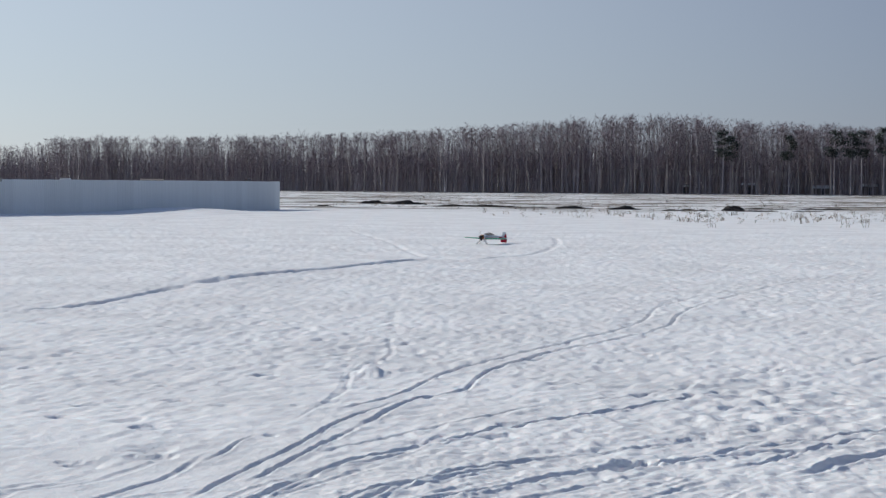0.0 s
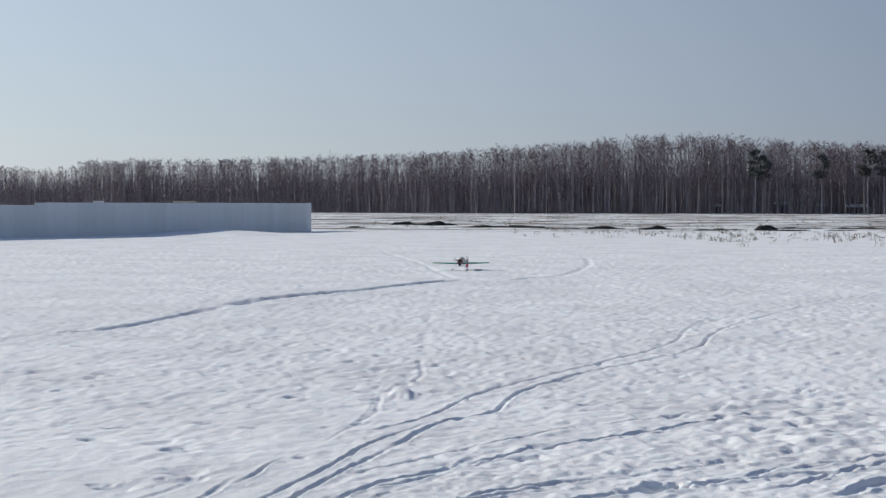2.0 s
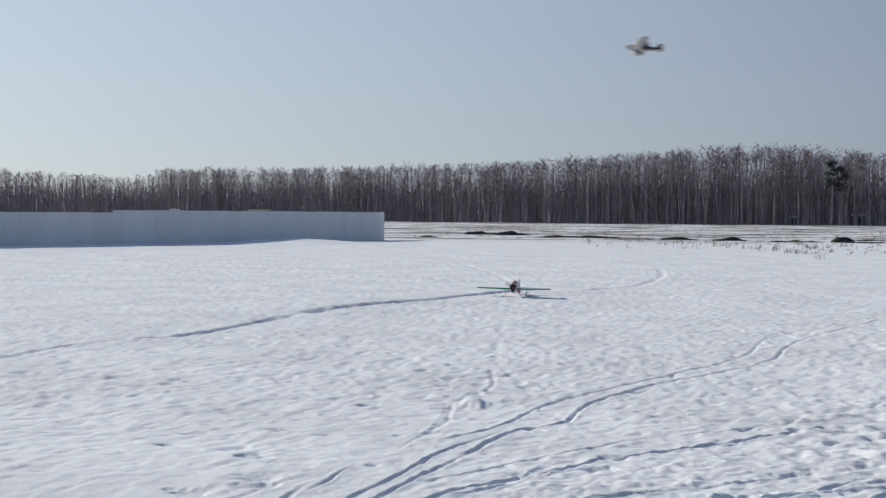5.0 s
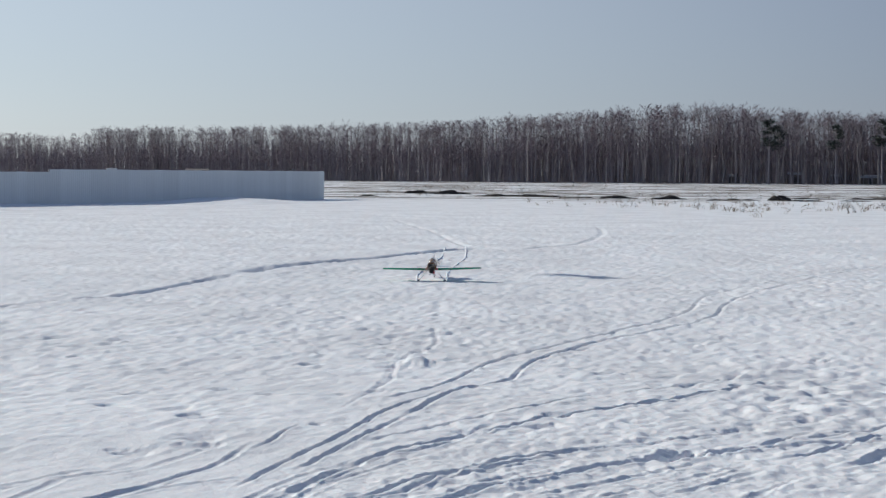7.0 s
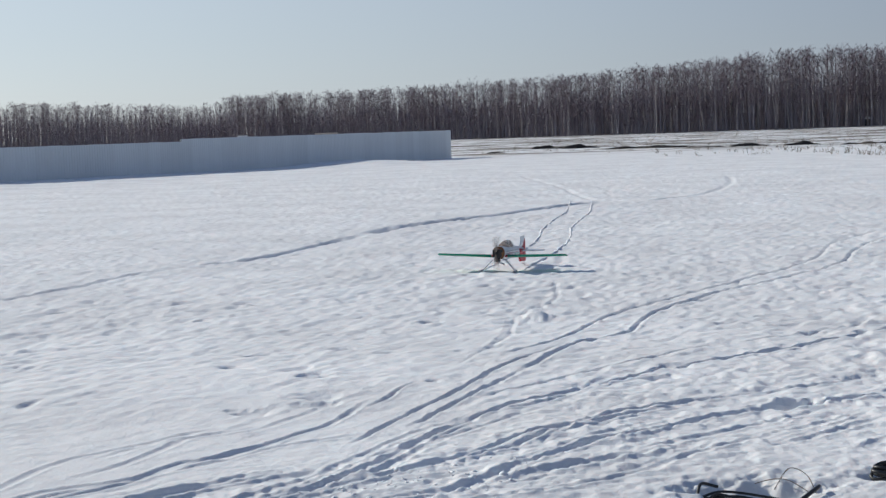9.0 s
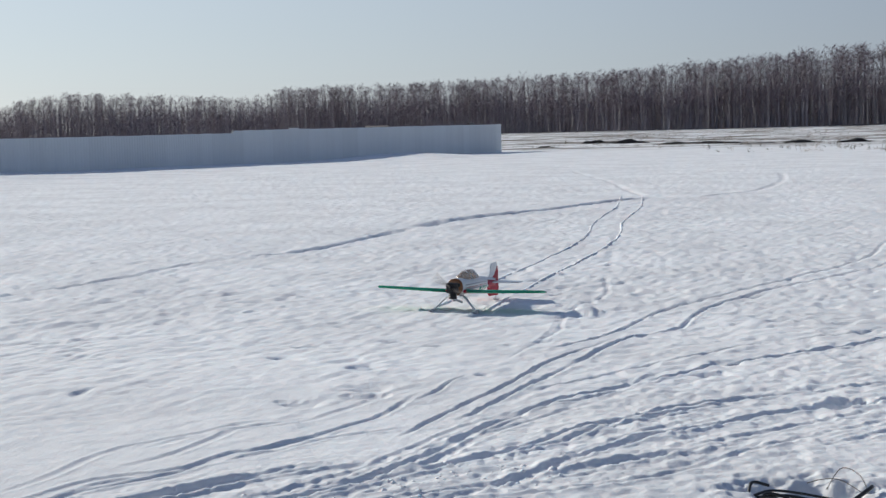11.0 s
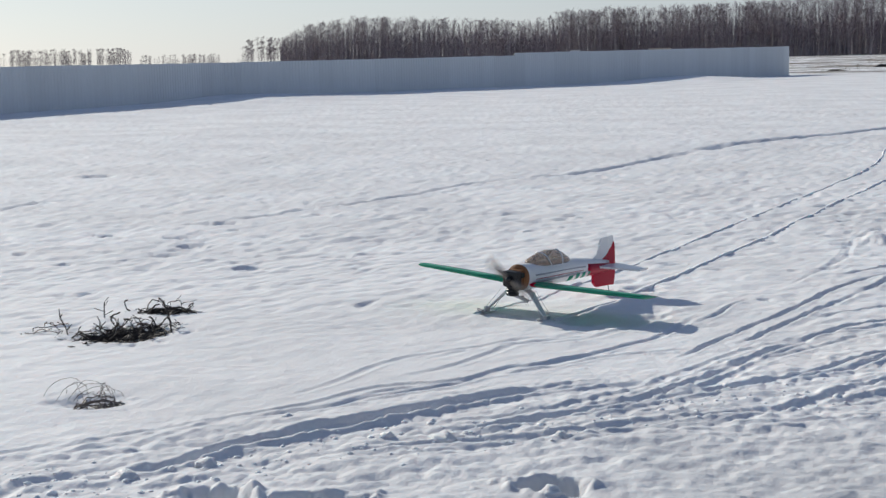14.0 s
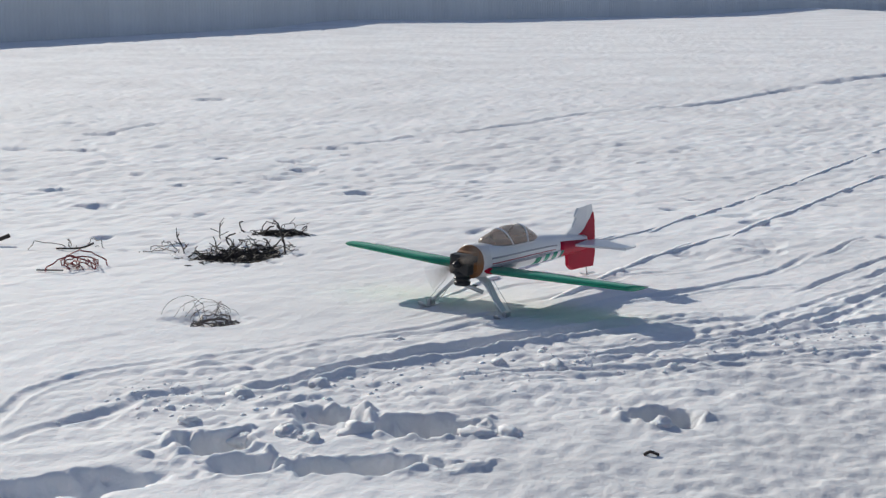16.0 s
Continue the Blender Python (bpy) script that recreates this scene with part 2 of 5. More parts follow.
def loft(name, rings, mat, smooth=True, caps=True):
    """A closed skin through rings of equal point counts."""
    verts = [p for ring in rings for p in ring]
    k = len(rings[0])
    faces = [[i * k + j, i * k + (j + 1) % k, (i + 1) * k + (j + 1) % k, (i + 1) * k + j]
             for i in range(len(rings) - 1) for j in range(k)]
    if caps:
        faces += [list(range(k))[::-1], [(len(rings) - 1) * k + j for j in range(k)]]
    bm = bmesh.new()
    vs = [bm.verts.new(p) for p in verts]
    for f in faces:
        bm.faces.new([vs[i] for i in f])
    return bm_mesh(name, bm, mat, smooth)


def tubes(p0, p1, r0, r1, sides=3):
    """Tapered prisms from p0 to p1, all at once: vertices and quads."""
    p0, p1 = np.asarray(p0, float), np.asarray(p1, float)
    r0, r1 = np.broadcast_to(r0, len(p0)), np.broadcast_to(r1, len(p0))
    d = p1 - p0
    d = d / np.maximum(np.linalg.norm(d, axis=1, keepdims=True), 1e-9)
    ref = np.where(np.abs(d[:, 2:3]) > 0.9, [[1.0, 0, 0]], [[0, 0, 1.0]])
    u = np.cross(d, ref)
    u /= np.linalg.norm(u, axis=1, keepdims=True)
    w = np.cross(d, u)
    ang = np.arange(sides) * 2 * np.pi / sides
    ring = np.cos(ang)[None, :, None] * u[:, None] + np.sin(ang)[None, :, None] * w[:, None]
    a, b = p0[:, None] + ring * r0[:, None, None], p1[:, None] + ring * r1[:, None, None]
    verts = np.concatenate([a, b], 1).reshape(-1, 3)
    j = np.arange(sides)
    quad = np.stack([j, (j + 1) % sides, (j + 1) % sides + sides, j + sides], 1)
    faces = (np.arange(len(p0)) * 2 * sides)[:, None, None] + quad[None]
    return verts, faces.reshape(-1, 4)


def slivers(p0, p1, w):
    """Narrow flat three-cornered slivers: twigs too fine and far to have sides."""
    d = p1 - p0
    side = np.column_stack([d[:, 1] + 1e-4, -d[:, 0], 0 * d[:, 0]])
    side /= np.linalg.norm(side, axis=1, keepdims=True)
    v = np.stack([p0 - side * w / 2, p0 + side * w / 2, p1], 1).reshape(-1, 3)
    return v, np.arange(len(v)).reshape(-1, 3)


def halved(piece):
    """Quads cut into triangles."""
    v, f = piece
    return v, np.concatenate([f[:, [0, 1, 2]], f[:, [0, 2, 3]]])


def joined(pieces):
    vs, fs, n = [], [], 0
    for v, f in pieces:
        vs.append(v)
        fs.append(f + n)
        n += len(v)
    return np.concatenate(vs), np.concatenate(fs)


def wire(points, radius, sides=4):
    """One bent tube through the points."""
    p = np.asarray(points, float)
    d = np.gradient(p, axis=0)
    d /= np.maximum(np.linalg.norm(d, axis=1, keepdims=True), 1e-9)
    u = np.cross(d[0], (0.31, 0.17, 0.93))
    rings = []
    for q, way in zip(p, d):
        u = u - way * (u @ way)
        u = u / max(np.linalg.norm(u), 1e-9)
        w = np.cross(way, u)
        rings.append([q + radius * (math.cos(a) * u + math.sin(a) * w) for a in np.arange(sides) * 2 * np.pi / sides])
    v = np.array(rings).reshape(-1, 3)
    i, j = np.meshgrid(np.arange(len(p) - 1), np.arange(sides), indexing="ij")
    k = (j + 1) % sides
    return v, np.stack([i * sides + j, i * sides + k, (i + 1) * sides + k, (i + 1) * sides + j], -1).reshape(-1, 4)


def smooth_line(points, n):
    """n points along a rounded line through the given ones (Catmull-Rom)."""
    p = np.asarray(points, float)
    p = np.concatenate([[2 * p[0] - p[1]], p, [2 * p[-1] - p[-2]]])
    s = np.linspace(0, len(p) - 3 - 1e-6, n)
    i, t = s.astype(int), (s % 1)[:, None]
    a, b, c, d = p[i], p[i + 1], p[i + 2], p[i + 3]
    return 0.5 * (2 * b + (c - a) * t + (2 * a - 5 * b + 4 * c - d) * t**2 + (3 * b - a - 3 * c + d) * t**3)


# ---------------------------------------------------------------- ground
def hashed(ix, iy, seed):
    h = (ix.astype(np.int64) * 374761393 + iy.astype(np.int64) * 668265263 + seed * 1442695041) & 0xFFFFFFFF
    h = ((h ^ (h >> 13)) * 1274126177) & 0xFFFFFFFF
    return ((h ^ (h >> 16)) & 0xFFFF) / 65535.0


def lumps(x, y, size, seed):
    """Smooth value noise, -1 to 1, with features of about that size."""
    x, y = x / size + 1000.3, y / size + 1000.7
    ix, iy = np.floor(x), np.floor(y)
    fx, fy = x - ix, y - iy
    fx, fy = fx * fx * fx * (fx * (fx * 6 - 15) + 10), fy * fy * fy * (fy * (fy * 6 - 15) + 10)
    ix, iy = ix.astype(np.int64), iy.astype(np.int64)
    a, b = hashed(ix, iy, seed), hashed(ix + 1, iy, seed)
    c, d = hashed(ix, iy + 1, seed), hashed(ix + 1, iy + 1, seed)
    return 2 * ((a * (1 - fx) + b * fx) * (1 - fy) + (c * (1 - fx) + d * fx) * fy) - 1


RISE_R = (0, 5.5, 7, 8.5, 10, 11.5, 13.5, 25, 45, 80, 140, 200, 400, 700, 3000)
RISE_Z = (0.1, 0.1, 0.09, 0.055, 0.04, 0.005, -0.035, -0.03, -0.01, 0, 0, 0.12, 1.5, 2.4, 8.0)


def rise(x, y):
    """The lie of the land without its relief."""
    return np.interp(np.hypot(x, y), RISE_R, RISE_Z)


# lines pressed into the snow: points, half width, depth, height of the pushed-up edge, roughness along it
TRACKS = (
    # old footpath
    (((-6.19, 19.98), (-5.66, 20.61), (-5.22, 21.83), (-4.96, 23.42), (-4.48, 26.05)), 0.18, 0.12, 0.02, 1.3),
    (((-4.48, 26.05), (-3.99, 28.34), (-3.16, 30.03), (-2.34, 31.67), (-1.19, 34.34), (-0.12, 36.2)), 0.30, 0.19, 0.02, 1.1),
    (((-0.12, 36.2), (0.86, 35.9), (1.33, 37.03), (2.33, 39.16), (3.5, 45.39), (4.1, 53.9)), 0.18, 0.055, 0.012, 1.0),
    (((-11.03, 14.32), (-11.38, 15.82), (-10.87, 16.49)), 0.12, 0.09, 0.01, 0.6),
    (((-7.71, 14.12), (-7.29, 15.27), (-6.84, 16.62), (-6.49, 18.85), (-6.01, 20.22)), 0.12, 0.09, 0.012, 0.7),
    (((-3.94, 61.07), (-2.02, 48.85), (-0.87, 39.29), (-0.53, 37.01)), 0.16, 0.035, 0.01, 0.7),
    # pair of ski ruts that swings away to the field
    (((-0.83, 10.77), (-0.44, 11.69), (-0.02, 13.46), (0.62, 14.8), (1.33, 16.29), (2.19, 18.11), (2.72, 19.62),
      (3.08, 21.27), (3.65, 22.76), (4.48, 24.35), (5.54, 26.18), (7.04, 28.5), (9.22, 32.22)), 0.05, 0.05, 0.014, 0.4),
    (((-0.61, 9.96), (-0.29, 11.4), (0.12, 12.11), (0.35, 13.49), (0.78, 14.56), (1.27, 15.58), (2.04, 16.91),
      (2.83, 18.55), (3.33, 20.5), (4.02, 22.33), (5.4, 25.2)), 0.055, 0.055, 0.016, 0.4),
    (((-1.37, 7.38), (-1.18, 8.34), (-0.99, 9.05), (-0.78, 10.15), (-0.42, 11.24)), 0.04, 0.045, 0.012, 0.5),
    (((-1.12, 7.88), (-0.85, 9.05), (-0.61, 9.96)), 0.045, 0.05, 0.012, 0.6),
    # turning place
    (((-1.11, 10.23), (-0.96, 11.29), (-0.93, 12.48), (-0.96, 13.4), (-0.86, 14.32)), 0.04, 0.02, 0.006, 0.6),
    (((-0.99, 11.11), (-0.88, 12.06), (-0.9, 13.63), (-0.6, 14.82), (-0.68, 16.66)), 0.06, 0.034, 0.008, 0.6),
    (((-1.2, 15.05), (-0.94, 15.78)), 0.1, 0.035, 0.01, 0.5), (((-0.59, 16.22), (-0.2, 16.13)), 0.11, 0.035, 0.01, 0.5),
    (((-0.6, 14.72), (-0.33, 14.69)), 0.12, 0.035, 0.01, 0.5),
    # older ruts across the foreground
    (((-0.83, 8.84), (-0.36, 9.52), (0.22, 10.35), (0.66, 10.96), (1.39, 11.62), (1.95, 12.25), (2.87, 13.63), (3.36, 14.09)), 0.035, 0.03, 0.01, 0.4),
    (((-0.92, 7.79), (-0.6, 8.55), (-0.14, 9.19), (0.4, 9.92), (1.05, 10.56), (1.66, 11.28), (2.3, 12.08)), 0.05, 0.05, 0.02, 0.5),
    (((-0.92, 7.9), (-0.76, 8.2)), 0.10, 0.08, 0.02, 0.3),
    (((-1.3, 6.35), (-0.52, 7.25), (-0.25, 7.74), (0.06, 8.22), (0.4, 8.54), (0.94, 8.87), (1.52, 9.23), (1.96, 9.27), (2.57, 9.55)), 0.05, 0.045, 0.02, 0.5),
    (((-0.9, 6.0), (-0.24, 7.12), (0.2, 7.61), (0.7, 8.17), (1.23, 8.5), (1.8, 8.84), (2.44, 9.09)), 0.06, 0.06, 0.02, 0.5),
    (((-1.6, 6.05), (-1.3, 6.31), (-0.98, 6.71), (-0.63, 7.24), (-0.37, 7.68), (-0.08, 7.89), (0.43, 8.52)), 0.05, 0.05, 0.03, 0.7),
    (((-2.08, 5.49), (-1.69, 5.84), (-1.4, 6.19), (-1.21, 6.68), (-0.96, 7.61), (-0.72, 8.28), (-0.42, 8.61), (-0.04, 9.51)), 0.055, 0.05, 0.03, 0.7),
    (((-2.69, 5.86), (-2.5, 6.22), (-2.24, 6.54), (-1.92, 6.91)), 0.04, 0.03, 0.015, 0.5),
    (((-3.21, 5.22), (-3.0, 5.55), (-2.77, 5.89), (-2.59, 6.26), (-2.28, 6.48), (-1.99, 6.85), (-1.73, 7.35), (-1.28, 7.74)), 0.03, 0.025, 0.012, 0.5),
    (((-2.95, 5.98), (-2.83, 6.35), (-2.77, 6.92), (-2.48, 7.45), (-2.05, 7.76), (-1.84, 8.26), (-1.62, 8.9)), 0.03, 0.02, 0.01, 0.5),
    # finer old ski lines that fan out from the turning place
    (((-2.63, 6.96), (-2.54, 7.2), (-2.4, 7.61)), 0.02, 0.02, 0.008, 0.5),
    (((-2.55, 6.52), (-2.42, 6.86), (-2.36, 7.18), (-2.3, 7.61), (-2.16, 7.78), (-2.01, 7.93), (-1.89, 7.97)), 0.024, 0.03, 0.01, 0.3),
    (((-2.45, 6.27), (-2.28, 6.4), (-2.2, 6.62), (-2.12, 6.92), (-1.96, 7.04), (-1.85, 7.3), (-1.75, 7.66), (-1.6, 8.01), (-1.53, 8.52), (-1.49, 8.71)), 0.035, 0.045, 0.014, 0.3),
    (((-2.17, 6.15), (-2.08, 6.36), (-2.01, 6.47)), 0.02, 0.025, 0.01, 0.4),
    (((-1.94, 6.7), (-1.8, 6.79), (-1.66, 6.89)), 0.02, 0.022, 0.01, 0.4),
    (((-1.47, 8.57), (-1.4, 8.81), (-1.36, 9.23), (-1.29, 9.51)), 0.03, 0.035, 0.012, 0.5),
    (((-1.4, 6.16), (-1.22, 6.37), (-1.09, 6.55), (-0.96, 6.74), (-0.81, 6.86), (-0.65, 6.94)), 0.03, 0.035, 0.014, 0.3),
    (((-1.26, 6.9), (-1.19, 7.11), (-1.0, 7.4), (-0.72, 7.71)), 0.022, 0.025, 0.01, 0.4),
    (((-0.59, 6.81), (-0.33, 7.11), (-0.06, 7.51), (0.25, 7.92)), 0.022, 0.025, 0.01, 0.4),
    (((0.79, 7.17), (1.11, 7.55), (1.3, 7.8), (1.48, 7.97)), 0.03, 0.03, 0.014, 0.4),
    (((1.19, 7.09), (1.37, 7.39), (1.65, 7.84)), 0.03, 0.03, 0.014, 0.4),
    (((-1.98, 6.2), (-1.85, 6.38), (-1.74, 6.55), (-1.61, 6.69), (-1.53, 6.76)), 0.035, 0.05, 0.016, 0.3),
)


def beside(line, off):
    """The same line, shifted sideways."""
    p = np.array(line)
    d = np.gradient(p, axis=0)
    d /= np.linalg.norm(d, axis=1, keepdims=True)
    return [tuple(q) for q in p + np.column_stack([-d[:, 1], d[:, 0]]) * off]


RUTS = (((-2.08, 5.49), (-1.4, 6.19), (-0.96, 7.61), (-0.42, 8.61)),
        ((-2.2, 5.15), (-1.3, 5.85), (-0.2, 6.5), (0.5, 7.3), (1.4, 8.3)))
TRACKS = TRACKS + (
    # the pair goes on to the field's far side, and lines beyond the clumpy ground
    (((5.4, 25.2), (6.03, 26.4), (7.5, 28.9), (8.9, 31.0), (11.0, 34.4)), 0.06, 0.05, 0.02, 0.7),
    (((1.96, 12.33), (2.37, 12.93), (2.77, 13.41), (3.3, 13.87), (3.86, 14.12), (4.2, 14.51), (4.57, 15.03), (5.6, 16.6)), 0.045, 0.04, 0.014, 0.5),
    (((1.47, 8.64), (1.86, 9.07), (2.28, 9.31), (2.67, 9.68), (3.0, 9.9), (3.6, 10.4)), 0.05, 0.045, 0.02, 0.5),
    (((1.65, 8.37), (2.0, 8.73), (2.34, 9.13), (2.94, 9.7)), 0.045, 0.04, 0.02, 0.5),
    (((1.92, 8.11), (2.14, 8.36), (2.4, 8.69), (2.71, 8.95), (3.2, 9.3)), 0.08, 0.06, 0.03, 0.5),
    (((-3.45, 3.7), (-3.57, 3.98), (-3.67, 4.27), (-3.65, 4.55), (-3.56, 4.75), (-3.4, 5.0)), 0.05, 0.03, 0.012, 0.3),
    (((-3.37, 3.6), (-3.36, 3.79), (-3.34, 3.95), (-3.3, 4.07), (-3.25, 4.2), (-3.24, 4.39), (-3.19, 4.49), (-3.0, 4.72)), 0.07, 0.07, 0.012, 0.5),
    (((-3.15, 3.88), (-3.2, 4.07), (-3.22, 4.28), (-3.21, 4.43), (-3.1, 4.6)), 0.04, 0.025, 0.01, 0.5),
    (((-3.47, 4.75), (-3.39, 4.88), (-3.26, 5.17), (-3.12, 5.26), (-2.95, 5.4)), 0.06, 0.035, 0.012, 0.3),
    (((-3.04, 4.53), (-2.96, 4.68), (-2.87, 4.77), (-2.81, 4.94), (-2.75, 5.16), (-2.64, 5.29), (-2.48, 5.48), (-2.13, 6.0), (-1.77, 6.4), (-1.53, 6.72)), 0.08, 0.075, 0.05, 0.2),
    (((-3.14, 4.98), (-3.08, 5.24), (-2.99, 5.51), (-2.66, 5.88), (-2.4, 6.1)), 0.045, 0.03, 0.012, 0.4),
    (((-2.4, 5.05), (-2.0, 5.35), (-1.5, 5.65), (-1.0, 6.1), (-0.4, 6.6), (0.5, 7.3)), 0.06, 0.05, 0.02, 0.9),
    (((-2.66, 7.01), (-2.61, 7.25), (-2.47, 7.49), (-2.3, 7.81), (-2.0, 7.92)), 0.045, 0.02, 0.008, 0.3),
    (((-3.01, 5.38), (-2.89, 5.61), (-2.64, 5.87), (-2.58, 6.04), (-2.39, 6.25), (-2.24, 6.46), (-2.12, 6.8), (-1.97, 7.1), (-1.81, 7.4), (-1.65, 7.59)), 0.05, 0.05, 0.015, 0.3),
)
TRACKS = TRACKS + tuple((beside(line, off), 0.03, 0.022, 0.014, 0.9) for line in RUTS for off in (0.13, -0.11))
# foot holes and dimples: x, y, radius along x, along y, depth, turn
HOLES = ((-2.68, 4.01, 0.13, 0.10, 0.13, 0.3), (-2.47, 4.47, 0.11, 0.10, 0.15, 0.2), (-2.09, 4.48, 0.15, 0.10, 0.10, 0.4),
         (-2.12, 4.03, 0.22, 0.07, 0.10, 0.5), (-1.35, 4.92, 0.12, 0.08, 0.10, 0.1),
         (-2.86, 3.50, 0.26, 0.10, 0.06, 0.75), (-2.45, 3.87, 0.12, 0.08, 0.06, 0.2), (-4.70, 7.42, 0.27, 0.34, 0.03, 0.6),
         (-3.76, 5.66, 0.20, 0.14, 0.02, 0.3), (0.62, 6.30, 0.30, 0.18, 0.05, 0.2), (1.24, 6.57, 0.16, 0.13, 0.03, 0.0),
         (-7.42, 12.74, 0.2, 0.14, 0.035, 0), (-10.09, 12.8, 0.28, 0.16, 0.04, 0), (-10.99, 12.8, 0.2, 0.14, 0.035, 0), (-13.14, 19.96, 0.25, 0.3, 0.05, 0), (-11.16, 14.5, 0.22, 0.25, 0.04, 0), (-8.2, 9.92, 0.14, 0.13, 0.03, 0),
         (-7.17, 9.21, 0.15, 0.12, 0.03, 0), (-5.55, 10.63, 0.11, 0.12, 0.05, 0), (-6.94, 12.13, 0.2, 0.15, 0.03, 0),
         (-6.8, 11.46, 0.2, 0.12, 0.03, 0), (-8.23, 12.73, 0.2, 0.15, 0.04, 0), (-7.56, 13.96, 0.2, 0.18, 0.03, 0),
         (-0.72, 13.41, 0.13, 0.22, -0.035, 0), (1.0, 8.4, 0.22, 0.1, 0.06, 0.6), (2.05, 10.6, 0.15, 0.2, 0.02, 0.5))


HOLES = HOLES + tuple((hx, hy, 0.15, 0.12, 0.02, 0.1) for hx, hy in (
    (-3.94, 15.03), (-3.27, 15.35), (-2.8, 15.1), (-2.77, 11.1), (-2.31, 10.2), (-2.03, 9.77), (-1.85, 8.91), (-1.8, 8.65), (-2.16, 8.45),
    (-1.07, 15.77), (-1.07, 14.95), (1.63, 9.38), (1.78, 9.6)))
dent_rng = random.Random(12)
for k in range(110):                 # old prints scattered over the open snow
    da, dr = radians(dent_rng.uniform(-16, 40)), 9.0 * math.exp(dent_rng.uniform(0, 1.2))
    HOLES += ((-math.sin(da) * dr, math.cos(da) * dr, dent_rng.uniform(0.05, 0.14), dent_rng.uniform(0.05, 0.13), dent_rng.uniform(0.008, 0.024), dent_rng.uniform(-0.6, 0.6)),)
FENCE = ((-32.6, 22.0), (-33.5, 62.0), (-14.45, 127.1))


def relief(x, y):
    """Height of the snow at places x, y (arrays)."""
    r = np.hypot(x, y)
    z = rise(x, y)
    far = np.clip((r - 110) / 60, 0, 1)
    z = z + 0.020 * lumps(x, y, 4.3, 1) + 0.009 * lumps(x + 0.5 * y, y, 1.5, 2) * (1 - far)
    wx = x + 0.15 * lumps(x, y, 0.9, 12)
    patch = 0.78 + 0.22 * lumps(x, y, 2.2, 7)
    way = np.degrees(np.arctan2(-x, y))
    front = np.clip((45 - way) / 3, 0, 1) * np.clip((way + 21) / 3, 0, 1) * np.clip((r - 2.4) / 1.0, 0, 1)    # trampled smooth behind
    open_field = np.clip((r - 7) / 7, 0, 1)
    crusty = np.clip((x + 2.2 - 0.25 * (y - 6)) / 1.6, 0, 1) * np.clip((12.5 - r) / 3.5, 0, 1)
    soft = 0.30 + 0.80 * open_field
    z = z + soft * patch * (0.005 * lumps(wx * 0.8, y, 0.8, 8) + 0.003 * lumps(wx * 0.75, y, 0.43, 3))
    # ripples lying across the sun
    ru, rv = 0.34 * x + 0.94 * y, -0.94 * x + 0.34 * y + 0.06 * lumps(x, y, 0.5, 13)
    z = z + front * (0.22 + 0.95 * open_field + 0.25 * crusty) * patch * (0.0065 * lumps(ru * 0.55, rv, 0.14, 4) + 0.0075 * lumps(ru * 0.42, rv, 0.07, 9) + 0.0055 * lumps(x, y, 0.10, 10))
    z = z + front * (0.25 + 1.1 * crusty + 0.4 * open_field) * (0.0042 * lumps(x * 0.8, y, 0.075, 5) + 0.0030 * lumps(x, y, 0.04, 6))
    # clumpy ground between the ruts
    clumpy = np.exp(-((x - 2.5) / 0.9) ** 4 - ((y - 11.4 - 0.9 * (x - 2.5)) / 2.6) ** 4)
    z = z + clumpy * (0.019 * np.clip(lumps(x, y, 0.24, 61), -0.2, 1) + 0.012 * lumps(x, y, 0.11, 62))
    # small melted dents with sharp rims
    z = z - (0.3 + 0.7 * open_field) * (0.035 * np.clip(lumps(wx * 0.7, y, 0.36, 41) - 0.46, 0, 0.4) + 0.03 * np.clip(lumps(wx * 0.7, y, 0.17, 42) - 0.46, 0, 0.4))
    # a churned strip where the ruts run together
    u, v = 0.72 * (x + 2.1) + 0.69 * (y - 5.35), -0.69 * (x + 2.1) + 0.72 * (y - 5.35)
    churn = np.exp(-(v / 0.75) ** 4) * np.clip((3.2 - np.abs(u - 0.8)) / 1.2, 0, 1)
    z = z + churn * (0.005 * lumps(u * 0.22, v, 0.085, 24) + 0.012 * np.abs(lumps(u * 0.7, v, 0.10, 21)) + 0.010 * lumps(u * 0.6, v, 0.3, 22) + 0.006 * np.abs(lumps(x, y, 0.06, 23)) + 0.003 * lumps(x, y, 0.035, 25))
    # ploughed field
    z = z + far * (0.05 * lumps(x * 0.3, y, 3.0, 31) + 0.03 * lumps(x, y, 0.9, 32))
    # drift banked up before the fence's end and along the field's edge
    z = z + 0.35 * np.exp(-((x + 19) / 5) ** 2 - ((y - 104) / 7) ** 2)
    # snow blown up along the foot of the fence
    for (ax, ay), (bx, by) in zip(FENCE[:-1], FENCE[1:]):
        d = np.array((bx - ax, by - ay))
        k = np.clip(((x - ax) * d[0] + (y - ay) * d[1]) / (d @ d), 0, 1)
        z = z + 0.21 * np.clip((108 - y) / 30, 0, 1) * np.exp(-(np.hypot(x - ax - k * d[0], y - ay - k * d[1]) / 5.5) ** 2)
    dig, rim = np.zeros(len(z)), np.zeros(len(z))
    for n, (line, half, depth, edge, broken) in enumerate(TRACKS):
        near_rut = min(p[1] for p in line) < 7.2
        wide = half > 0.15
        half, depth = max(0.022, half * 0.46) if near_rut else half * (0.5 if wide else 0.42), depth * (0.26 if near_rut else 0.62 if wide else 0.34)
        p = smooth_line(line, 5 * len(line))
        lo, hi = p.min(0) - 6 * half, p.max(0) + 6 * half
        near = np.flatnonzero((x > lo[0]) & (x < hi[0]) & (y > lo[1]) & (y < hi[1]))
        if not len(near):
            continue
        px, py = x[near], y[near]
